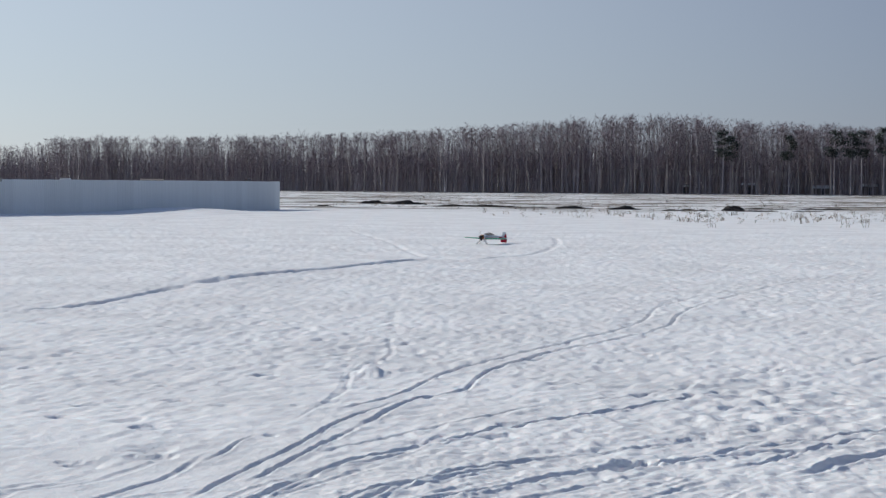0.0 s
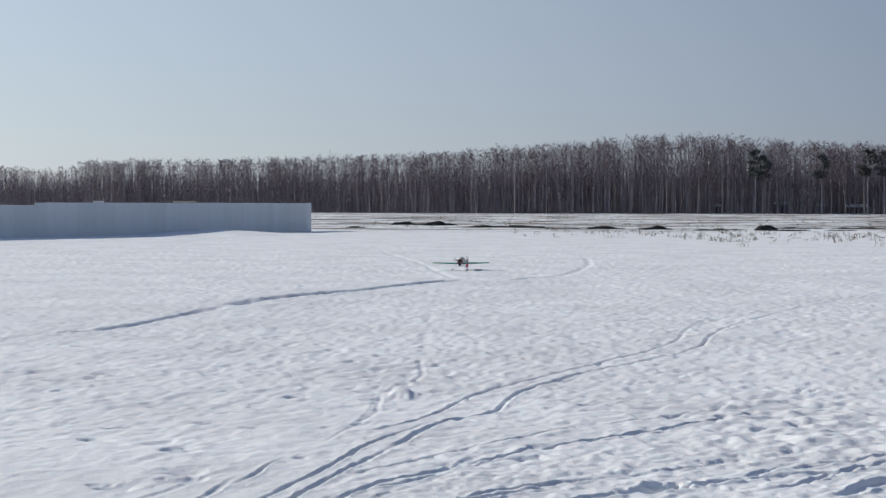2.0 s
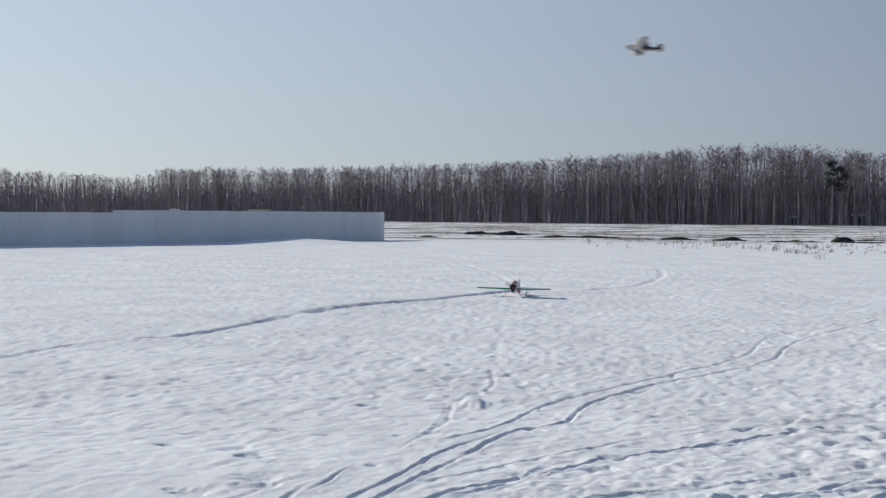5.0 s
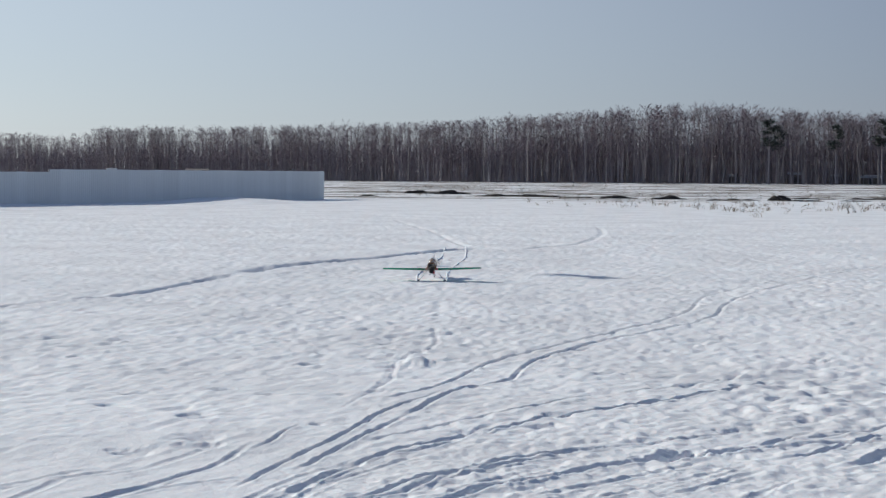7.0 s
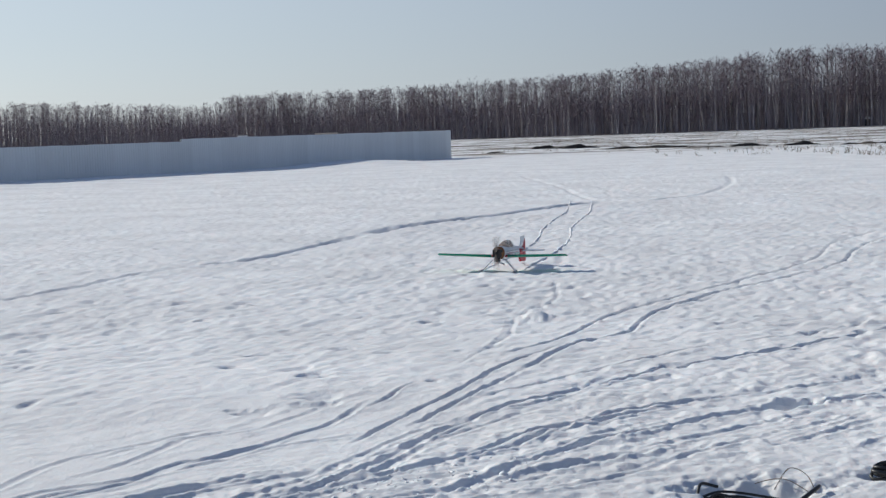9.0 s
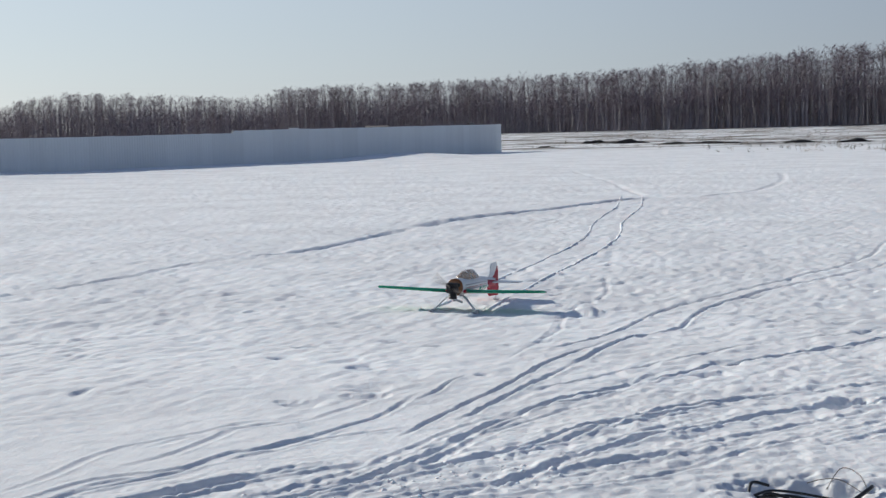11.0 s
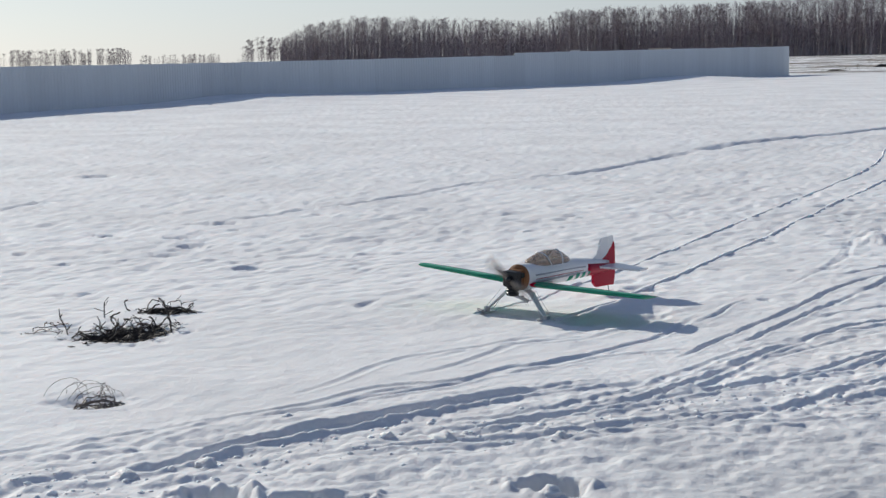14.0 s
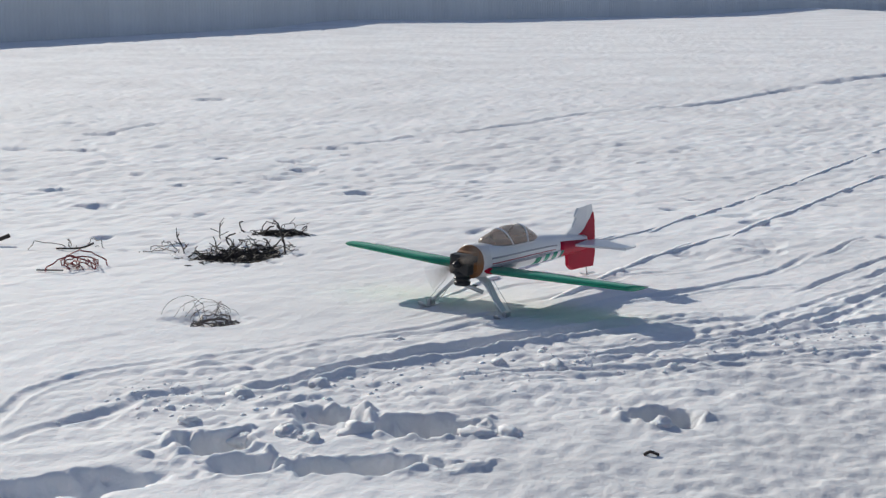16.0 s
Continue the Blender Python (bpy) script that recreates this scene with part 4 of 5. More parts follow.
def brushwood(x, y, wide, deep, tall, n, seed, label, mat=None, r=0.0038):
    """A heap of dark twigs in a melted hollow."""
    rng = np.random.default_rng(seed)
    g = height(x, y)
    top = tagged(new("brushwood"), label, "brushwood")
    top.matrix_basis = pose(x, y, g, 0, 0, 0)
    litter = []
    for k in range(n):
        a = rng.uniform(0, 6.28)
        s = (rng.normal(0, wide * 0.30), rng.normal(0, deep * 0.30), rng.uniform(-0.02, 0.03))
        s = (s[0], s[1], s[2] + height(x + s[0], y + s[1]) - g)
        w = (math.cos(a), math.sin(a) * 0.7, rng.uniform(0.0, 0.9))
        pts = twisted(rng, s, w, rng.uniform(0.07, 0.26), 6, 0.45)
        pts[:, 2] = np.clip(pts[:, 2], -0.03, tall * rng.uniform(0.5, 1.3))
        j = rng.integers(2, 5)
        fork = twisted(rng, pts[j], pts[j] - pts[j - 1] + rng.normal(0, 0.03, 3), rng.uniform(0.03, 0.08), 3, 0.4)
        thick = rng.uniform(0.5, 1.5) * r
        part("twig", mesh_from("twig", *joined([wire(pts, thick, 4), wire(fork, thick * 0.6, 4)]), mat or BRUSH), top)
    for _ in range(n * 45):
        s = np.array((rng.normal(0, wide * 0.24), rng.normal(0, deep * 0.24), rng.uniform(-0.008, 0.014)))
        w = rng.normal(0, 1, 3) * (1, 1, 0.2)
        litter.append(tubes([s], [s + w * 0.035], 0.0035, 0.002, 3))
    v, f = joined(litter)
    v[:, 2] += relief(v[:, 0] + x, v[:, 1] + y) - g
    tagged(part("litter", mesh_from("litter", v, f, SOIL), top, "dark matted stems and leaves"), kind="stuff")
    return top


brushwood(-4.70, 7.40, 0.38, 0.52, 0.10, 58, 21, "dark tangled brushwood in a melted snow hollow")
brushwood(-4.90, 8.2, 0.30, 0.16, 0.07, 20, 22, "thin dark brushwood lying on snow")


def standing_sticks():
    rng = np.random.default_rng(31)
    for a, b, r in (((-4.43, 7.50, -0.03), (-4.60, 7.70, 0.16), 0.007), ((-4.92, 7.48, -0.03), (-4.96, 7.53, 0.065), 0.005),
                    ((-5.16, 7.9, -0.03), (-5.19, 7.93, 0.09), 0.004), ((-4.98, 7.25, -0.03), (-5.16, 7.40, 0.10), 0.0045)):
        a, b = np.array(a), np.array(b)
        g = height(a[0], a[1])
        pts = np.array([a + (b - a) * s + rng.normal(0, 0.006, 3) * (0 < s) for s in np.linspace(0, 1, 6)]) - (a[0], a[1], 0)
        side = [wire([pts[k], pts[k] + (rng.normal(0, 0.03), rng.normal(0, 0.03), 0.03)], r * 0.6, 4) for k in (2, 3, 4, 5)]
        ob = tagged(new("stick", mesh_from("stick", *joined([wire(pts, r, 5)] + side), BRUSH)), "dark forked stick standing up from snow", "stick")
        ob.matrix_basis = pose(a[0], a[1], g)


standing_sticks()


def wire_tangle(name, x, y, loops, size, tall, r, mat, seed, label, category):
    """Loose loops of wire or vine springing out of the snow."""
    rng = np.random.default_rng(seed)
    g = height(x, y)
    pieces = []
    for _ in range(loops):
        a, s = rng.uniform(0, 3.14), rng.uniform(0.4, 1.0)
        c = np.array((rng.normal(0, size * 0.25), rng.normal(0, size * 0.2), 0))
        t = np.linspace(-0.4, np.pi + 0.4, 15)
        w = size * s * 0.5
        pts = np.column_stack([np.cos(t) * w * math.cos(a), np.cos(t) * w * math.sin(a), np.sin(t) * tall * s]) + c
        pts += np.cumsum(rng.normal(0, size * 0.03, pts.shape), 0)
        pieces.append(wire(pts, r, 4))
    ob = tagged(new(name, mesh_from(name, *joined(pieces), mat)), label, category)
    ob.matrix_basis = pose(x, y, g - 0.01)
    return ob


wire_tangle("vine_tangle", -3.82, 5.72, 15, 0.24, 0.10, 0.0012, VINE, 41, "springy loops of grey-brown dry vine in snow", "vine")
wire_tangle("vine_tangle", -3.74, 5.66, 22, 0.26, 0.03, 0.0035, VINE, 42, "flattened mat of dry vine in a snow hollow", "vine")
wire_tangle("wire_tangle", -5.26, 6.62, 14, 0.26, 0.06, 0.004, RUST, 43, "red-brown tangled wire lying on snow", "wire")
wire_tangle("vine_tangle", -5.85, 7.25, 5, 0.35, 0.05, 0.003, VINE, 44, "thin dry vine lying on snow", "vine")
wire_tangle("vine_tangle", -5.25, 7.28, 5, 0.35, 0.05, 0.003, VINE, 45, "thin dry vine lying on snow", "vine")


def lying(name, points, r, mat, label, category, sides=6):
    """A stick or cable through points given as x, y and height over the snow."""
    x0, y0 = points[0][0], points[0][1]
    g = height(x0, y0)
    pts = smooth_line([(x - x0, y - y0, height(x, y) - g + h) for x, y, h in points], 5 * len(points))
    ob = tagged(new(name, mesh_from(name, *wire(pts, r, sides), mat, True)), label, category)
    ob.matrix_basis = pose(x0, y0, g - (0.022 if category == "cable" else 0.0))
    return ob


lying("stick", ((-1.30, 4.49, 0.0), (-1.28, 4.50, 0.013), (-1.255, 4.515, 0.004)), 0.0055, BRUSH, "short bent dark twig on snow", "stick")
lying("stick", ((-5.42, 6.40, 0.01), (-5.25, 6.42, 0.015)), 0.005, BRUSH, "thin straight twig on snow", "stick")
lying("stick", ((-6.45, 7.05, 0.0), (-6.36, 7.13, 0.03), (-6.30, 7.2, 0.06)), 0.014, BRUSH, "thick dark stick propped in snow", "stick")
lying("stick", ((-5.85, 7.1, 0.01), (-5.68, 7.12, 0.02), (-5.6, 7.15, 0.05)), 0.007, BRUSH, "thin dark twig on snow", "stick")
for pts, r, lab in ((((0.37, 6.22, -0.02), (0.38, 6.28, 0.05), (0.40, 6.33, 0.08), (0.47, 6.36, 0.07)), 0.007, "stiff black cable bent up from snow"),
                    (((0.38, 6.22, 0.01), (0.46, 6.28, 0.05), (0.56, 6.30, 0.05), (0.68, 6.30, 0.03)), 0.007, "thick black cable half buried in snow"),
                    (((0.40, 6.19, 0.01), (0.48, 6.24, 0.04), (0.57, 6.25, 0.04), (0.63, 6.23, 0.0)), 0.007, "thick black cable half buried in snow"),
                    (((0.39, 6.24, 0.01), (0.47, 6.30, 0.075), (0.58, 6.33, 0.06), (0.74, 6.33, 0.03)), 0.006, "black cable looped over others on snow"),
                    (((0.41, 6.20, 0.0), (0.45, 6.27, 0.06), (0.53, 6.27, 0.055), (0.60, 6.24, 0.02)), 0.006, "black cable looped over others on snow"),
                    (((0.72, 6.10, -0.01), (0.80, 6.14, 0.02), (0.88, 6.22, 0.05), (0.90, 6.32, 0.06)), 0.009, "thick black cable half buried in snow"),
                    (((0.56, 6.42, 0.0), (0.66, 6.48, 0.04), (0.77, 6.42, 0.05), (0.88, 6.33, 0.03)), 0.0022, "thin grey cable arched over snow"),
                    (((0.72, 6.42, 0.03), (0.79, 6.48, 0.065), (0.86, 6.42, 0.06), (0.89, 6.33, 0.03)), 0.0022, "thin grey cable arched over snow")):
    lying("cable", pts, r, VINE if r < 0.005 else RUBBER, lab, "cable")


def coil():
    g = height(1.24, 6.57)
    t = np.linspace(0, 2 * np.pi * 5, 90)
    rr = 0.062 + 0.012 * np.sin(t * 2.3) + 0.01 * np.sin(t * 0.37)
    pts = np.column_stack([np.cos(t) * rr, np.sin(t) * rr * 0.8, 0.03 + t / 31 * 0.05 + 0.006 * np.sin(t * 3.1)])
    ob = tagged(new("cable_coil", mesh_from("cable_coil", *wire(pts, 0.009, 6), RUBBER, True)), "small coil of black cable sunk in snow", "cable")
    ob.matrix_basis = pose(1.24, 6.57, g + 0.005, 14, 0, 0)


coil()


def snow_clods():
    """Lumps thrown up along the ruts: the larger ones apart, the crumbs together."""
    rng = np.random.default_rng(77)

    def lump(seed, detail=3):
        bm = bmesh.new()
        bmesh.ops.create_icosphere(bm, subdivisions=detail, radius=1.0)
        off = Vector((seed * 7.3, seed * 3.1, seed))
        for v in bm.verts:
            v.co *= 1 + 0.5 * noise.noise(v.co * 1.5 + off) + 0.3 * noise.noise(v.co * 3.5 + off) + 0.14 * noise.noise(v.co * 8 + off)
            v.co.z *= 0.75
        return bm_mesh("snow_clod", bm, CLOD, True)

    kinds = [lump(n + 1) for n in range(6)]
    spots = [(-1.96, 5.46, 0.05), (-2.95, 4.62, 0.045), (-2.72, 4.84, 0.05), (-2.66, 4.16, 0.05), (-1.90, 4.5, 0.06), (-1.33, 4.82, 0.038),
             (-2.52, 4.24, 0.045), (-2.4, 4.2, 0.04), (-2.3, 4.35, 0.05), (-2.58, 4.05, 0.05), (-1.8, 4.55, 0.04), (-2.75, 5.62, 0.022),
             (-2.6, 5.3, 0.03), (-2.2, 5.42, 0.03), (-1.5, 5.6, 0.035), (-2.9, 4.2, 0.035)]
    for n, (x, y, s) in enumerate(spots):
        ob = tagged(new("snow_clod", kinds[n % 6]), "rough lump of broken snow lying on snow", "snow clod", "snow lumps by the ruts")
        ob.matrix_basis = pose(x, y, height(x, y) - s * 0.1, 0, 0, 50 * n) @ Matrix.Diagonal((s * 1.2, s, s * 0.85, 1))
    base = bmesh.new()
    bmesh.ops.create_icosphere(base, subdivisions=1, radius=1.0)
    bv = np.array([v.co[:] for v in base.verts])
    bf = np.array([[v.index for v in f.verts] for f in base.faces])
    base.free()
    n = 300
    along = rng.uniform(-3.4, -0.4, n)
    across = rng.normal(0, 0.17, n) + 0.12 * np.sin(along * 5)
    x, y = along, 5.35 + 0.9 * (along + 2.1) + across
    z = relief(x, y)
    size = rng.gamma(2.0, 0.0030, n) + 0.003
    v = (bv[None] * rng.uniform(0.85, 1.15, (n, len(bv), 1)) * (1, 1, 0.65) * size[:, None, None] + np.stack([x, y, z - size * 0.1], 1)[:, None]).reshape(-1, 3)
    f = (bf[None] + (np.arange(n) * len(bv))[:, None, None]).reshape(-1, 3)
    tagged(new("snow_crumbs", mesh_from("snow_crumbs", v, f, CLOD, True)), "small crumbs of broken snow along the ruts", "snow crumbs", kind="stuff")


snow_clods()


# ---------------------------------------------------------------- model aeroplanes
def ellipse(x, cy, cz, ry, rz, n=20, power=2.0):
    out = []
    for k in range(n):
        a = 2 * math.pi * k / n
        c, s = math.cos(a), math.sin(a)
        out.append((x, cy + ry * math.copysign(abs(c) ** (2 / power), c), cz + rz * math.copysign(abs(s) ** (2 / power), s)))
    return out


def foil(y, le, te, z, thick, n=9, tilt=0.13):
    """A wing section at span y: leading and trailing edge along x."""
    chord, pts = le - te, []
    for side in (1, -1):
        for k in range(n):
            s = k / n if side == 1 else 1 - k / n
            t = thick * (1.48 * math.sqrt(s) - 0.63 * s - 1.76 * s**2 + 1.42 * s**3 - 0.51 * s**4) * 2
            pts.append((le - chord * s, y, z + side * t * chord / 2 + tilt * chord * (0.5 - s)))
    return pts


def wing_panel(name, y0, y1, le0, te0, le1, te1, z0, z1, mat, thick=0.125):
    rings = [foil(y0 + (y1 - y0) * s, le0 + (le1 - le0) * s, te0 + (te1 - te0) * s, z0 + (z1 - z0) * s, thick) for s in (0, 0.35, 0.7, 0.985)]
    last = foil(y1, le1 - 0.003, te1 + 0.002, z1, thick * 0.95)
    return loft(name, rings + [last], mat)


def plate(name, outline, y, thick, mat):
    """A thin slab in the x-z plane."""
    return loft(name, [[(px, y - thick / 2, pz) for px, pz in outline], [(px, y + thick / 2, pz) for px, pz in outline]], mat, False)


def flat(name, outline, z, thick, mat):
    return loft(name, [[(px, py, z - thick / 2) for px, py in outline], [(px, py, z + thick / 2) for px, py in outline]], mat, False)


def propeller(radius, mat, parent, x, z):
    hub = part("propeller", loft("propeller", [ellipse(px, 0, 0, r, r, 12) for px, r in ((-0.012, 0.018), (0.012, 0.018), (0.03, 0.011), (0.036, 0.003))], BLACK), parent, "black propeller hub")
    hub.location = (x, 0, z)
    for s in (1, -1):
        rings = []
        for f in (0.08, 0.3, 0.6, 0.85, 1.0):
            w, tw = np.interp(f, [0, 0.3, 0.6, 1], [0.012, 0.021, 0.019, 0.008]), math.radians(np.interp(f, [0, 1], [45, 14]))
            rings.append([(w * math.sin(tw) * a - 0.002 * b, w * math.cos(tw) * a, s * f * radius) for a, b in ((-1, 0), (-0.3, 1), (1, 0), (-0.3, -1))])
        part("blade", loft("blade", rings, mat), hub)
    return hub


def taxi_plane():
    """Low-wing aerobatic model on skis, nose to +x, skis on z = 0."""
    top = tagged(new("model_aeroplane"), "white and red model aeroplane with green wings on skis", "model aeroplane")
    # fuselage
    secs = ((-0.015, 0.247, 0.079, 0.081), (-0.03, 0.247, 0.082, 0.084), (-0.10, 0.243, 0.083, 0.083), (-0.25, 0.238, 0.080, 0.080),
            (-0.45, 0.232, 0.074, 0.078), (-0.65, 0.222, 0.060, 0.070), (-0.85, 0.207, 0.043, 0.058), (-1.02, 0.192, 0.026, 0.046), (-1.10, 0.186, 0.013, 0.040))
    part("fuselage", loft("fuselage", [ellipse(x, 0, z, a, b, 24, 2.4) for x, z, a, b in secs], WHITE), top, "white glossy fuselage")

    def skin(x):
        z, a, b = (np.interp(-x, [-s[0] for s in secs], [s[k] for s in secs]) for k in (1, 2, 3))
        return z, a, b

    def band(name, x0, x1, a0, a1, mat, lift=0.002, side=1):
        """A strip of film laid on the fuselage's side between two angles."""
        rings = []
        for x in np.linspace(x0, x1, 8):
            z, a, b = skin(x)
            ring = []
            for e in (lift, -0.003):
                for ang in (np.linspace(a0, a1, 4) if e == lift else np.linspace(a1, a0, 4)):
                    c, s = math.cos(radians(ang)), math.sin(radians(ang))
                    ring.append((x, side * (a + e) * math.copysign(abs(c) ** (2 / 2.4), c), z + (b + e) * math.copysign(abs(s) ** (2 / 2.4), s)))
            rings.append(ring)
        part(name, loft(name, rings, mat), top)

    for side in (1, -1):
        band("stripe", -0.08, -0.72, 6, 11, SILVER, side=side)
        band("stripe", -0.08, -0.70, -5, -3.2, RED, side=side)
        band("stripe", -0.08, -0.66, -11, -9, SILVER, side=side)
        band("stripe", -0.06, -0.60, -19, -13, SILVER, side=side)
        band("red_panel", -0.76, -1.09, -75, 22, RED, side=side)
        band("green_flash", -0.50, -0.80, -64, -14, GREEN, side=side)
        for x0, a1 in ((-0.56, -20), (-0.645, -14), (-0.73, -10)):
            band("white_flash", x0, x0 - 0.035, -60, a1, WHITE, 0.003, side=side)
    # firewall, engine box and engine
    part("firewall", loft("firewall", [ellipse(x, 0, 0.247, r, r * 1.02, 24, 2.2) for x, r in ((0.017, 0.079), (0.029, 0.080), (0.033, 0.077))], WOOD), top, "bare varnished plywood firewall")
    part("engine_mount", box_mesh("engine_mount", 0.029, 0.075, -0.045, 0.045, 0.20, 0.30, WOOD, 0.004), top, "plywood engine box")
    eng = part("engine", box_mesh("engine", 0.065, 0.122, -0.056, 0.054, 0.195, 0.296, BLACK, 0.014), top, "black petrol engine")
    part("cylinder", loft("cylinder", [ellipse(0, 0, 0, 0, 0, 3)] and [[(0.088 + 1.3 * r * math.cos(a), 1.3 * r * math.sin(a), z - 0.006) for a in np.linspace(0, 6.283, 15)[:-1]]
         for z, r in ((0.22, 0.026), (0.205, 0.033), (0.200, 0.033), (0.198, 0.026), (0.188, 0.026), (0.186, 0.033), (0.180, 0.033), (0.178, 0.026), (0.168, 0.026), (0.166, 0.032), (0.150, 0.030), (0.145, 0.015))], BLACK), eng, "finned cylinder")
    part("carburettor", box_mesh("carburettor", 0.045, 0.08, -0.06, -0.034, 0.22, 0.25, ALU, 0.004), eng)
    part("ignition_box", box_mesh("ignition_box", 0.045, 0.075, 0.030, 0.060, 0.255, 0.285, BLACK, 0.004), eng)
    part("exhaust", mesh_from("exhaust", *wire(smooth_line([(0.07, -0.04, 0.19), (0.07, -0.03, 0.15), (0.04, 0.02, 0.125), (0.0, 0.06, 0.10)], 12), 0.010, 8), ALU, True), top, "bent metal exhaust pipe")
    prop = propeller(0.205, PROP, top, 0.127, 0.25)
    # wing
    for s in (1, -1):
        part("wing", wing_panel("wing", s * 0.07, s * 0.832, -0.02, -0.325, -0.06, -0.275, 0.189, 0.209, GREEN), top, "green film-covered wing")
        part("aileron", wing_panel("aileron", s * 0.16, s * 0.815, -0.322, -0.372, -0.279, -0.325, 0.168, 0.193, WHITE, 0.10), top, "white aileron")
        part("wing_root", wing_panel("wing_root", s * 0.066, s * 0.105, -0.017, -0.328, -0.019, -0.324, 0.189, 0.190, RED, 0.115), top, "red wing root panel")
        part("servo_horn", box_mesh("servo_horn", -0.20, -0.17, s * 0.42 - 0.006, s * 0.42 + 0.006, 0.178, 0.203, BLACK, 0.002), top)
    # tail
    part("fin", plate("fin", ((-0.86, 0.245), (-0.955, 0.285), (-0.985, 0.335), (-0.972, 0.343), (-1.00, 0.384), (-1.085, 0.388), (-1.10, 0.20), (-1.08, 0.17), (-0.95, 0.21)), 0, 0.012, WHITE), top)
    rud = part("rudder", plate("rudder", ((-1.088, 0.388), (-1.145, 0.390), (-1.175, 0.30), (-1.195, 0.12), (-1.18, 0.045), (-1.10, 0.05), (-1.103, 0.2)), 0, 0.010, WHITE), top, "white rudder with a red lower half")
    part("red_panel", plate("red_panel", ((-1.095, 0.288), (-1.13, 0.315), (-1.152, 0.345), (-1.164, 0.345), (-1.179, 0.30), (-1.197, 0.12), (-1.182, 0.043), (-1.098, 0.048)), 0, 0.013, RED), rud)
    part("tail_post", plate("tail_post", ((-0.90, 0.20), (-0.915, 0.085), (-0.95, 0.056), (-1.098, 0.05), (-1.10, 0.2)), 0, 0.022, RED), top, "deep red lower tail")
    part("red_panel", plate("red_panel", ((-0.90, 0.215), (-0.95, 0.226), (-1.03, 0.245), (-1.065, 0.262), (-1.091, 0.285), (-1.098, 0.20), (-1.078, 0.168)), 0, 0.015, RED), top)
    for s in (1, -1):
        part("stabiliser", flat("stabiliser", ((-0.93, s * 0.02), (-1.01, s * 0.30), (-1.09, s * 0.30), (-1.09, s * 0.02)), 0.196, 0.012, WHITE), top, "white tailplane half")
        part("elevator", flat("elevator", ((-1.094, s * 0.025), (-1.094, s * 0.30), (-1.14, s * 0.29), (-1.165, s * 0.03)), 0.194, 0.010, WHITE), top)
    # engine group sits against the shortened nose
    for ob in top.children:
        if ob.name.split(".")[0] in ("firewall", "engine_mount", "engine", "exhaust", "propeller"):
            ob.location.x -= 0.035
    # canopy
    rings = []
    for x, h, w in ((-0.105, 0.004, 0.03), (-0.14, 0.036, 0.050), (-0.24, 0.068, 0.062), (-0.32, 0.083, 0.066), (-0.40, 0.080, 0.064), (-0.48, 0.060, 0.056), (-0.55, 0.026, 0.040), (-0.585, 0.003, 0.02)):
        z, a, b = skin(x)
        base = z + b * 0.70
        rings.append([(x, w * math.cos(t), base + (0.84 * h + b * 0.30) * math.sin(t)) for t in np.linspace(0, math.pi, 13)])
    part("canopy", loft("canopy", rings, GLASS, True, True), top, "smoked brown bubble canopy")
    for x, h, w in ((-0.24, 0.071, 0.064), (-0.43, 0.076, 0.063)):
        z, a, b = skin(x)
        base = z + b * 0.70
        arc = [(x + 0.05 * (math.sin(t) - 1) * (1 if x > -0.3 else -0.2), w * math.cos(t), base + (0.84 * h + b * 0.30) * math.sin(t)) for t in np.linspace(0, math.pi, 13)]
        part("canopy_frame", mesh_from("canopy_frame", *wire(arc, 0.0055, 6), WHITE, True), top)
    sill = []
    for x, w in ((-0.105, 0.035), (-0.14, 0.054), (-0.24, 0.066), (-0.32, 0.070), (-0.40, 0.068), (-0.48, 0.060), (-0.55, 0.044), (-0.585, 0.022)):
        z, a, b = skin(x)
        sill.append((x, w, z + b * 0.72))
    for s in (1, -1):
        part("canopy_frame", mesh_from("canopy_frame", *wire([(x, s * w, z) for x, w, z in sill], 0.004, 6), WHITE, True), top)
    # gear
    for s in (1, -1):
        leg = [[(x0 + dx, s * y + dy, z) for dx, dy in ((0.028 * k, -0.004), (0.028 * k, 0.004), (-0.028 * k, 0.004), (-0.028 * k, -0.004))]
               for x0, y, z, k in ((-0.04, 0.04, 0.172, 1.3), (-0.03, 0.085, 0.155, 1.1), (-0.01, 0.155, 0.085, 0.8), (0.0, 0.212, 0.028, 0.55))]
        part("gear_leg", loft("gear_leg", leg, WHITE, False), top, "white sprung gear leg")
        ski = part("ski", loft("ski", [[(x, s * 0.224 - w, z), (x, s * 0.224 + w, z), (x, s * 0.224 + w, z + 0.006), (x, s * 0.224 - w, z + 0.006)]
                    for x, w, z in ((-0.075, 0.022, 0.0), (-0.065, 0.025, -0.002), (0.04, 0.025, -0.002), (0.065, 0.024, 0.006), (0.085, 0.019, 0.020), (0.093, 0.012, 0.030))], ALU, False), top, "narrow metal ski with upturned tip")
        part("bracket", box_mesh("bracket", -0.02, 0.02, s * 0.224 - 0.012, s * 0.224 + 0.012, 0.003, 0.036, ALU, 0.003), ski)
        part("brace_wire", mesh_from("brace_wire", *wire([(0.055, s * 0.224, 0.010), (0.01, s * 0.12, 0.16)], 0.0014, 4), ALU), top)
        part("brace_wire", mesh_from("brace_wire", *wire([(-0.06, s * 0.224, 0.008), (-0.06, s * 0.10, 0.165)], 0.0014, 4), ALU), top)
    part("tail_ski", loft("tail_ski", [[(x, -w, z), (x, w, z), (x, w, z + 0.005), (x, -w, z + 0.005)] for x, w, z in ((-1.20, 0.012, 0.0), (-1.10, 0.014, 0.0), (-1.07, 0.010, 0.015))], ALU, False), top)
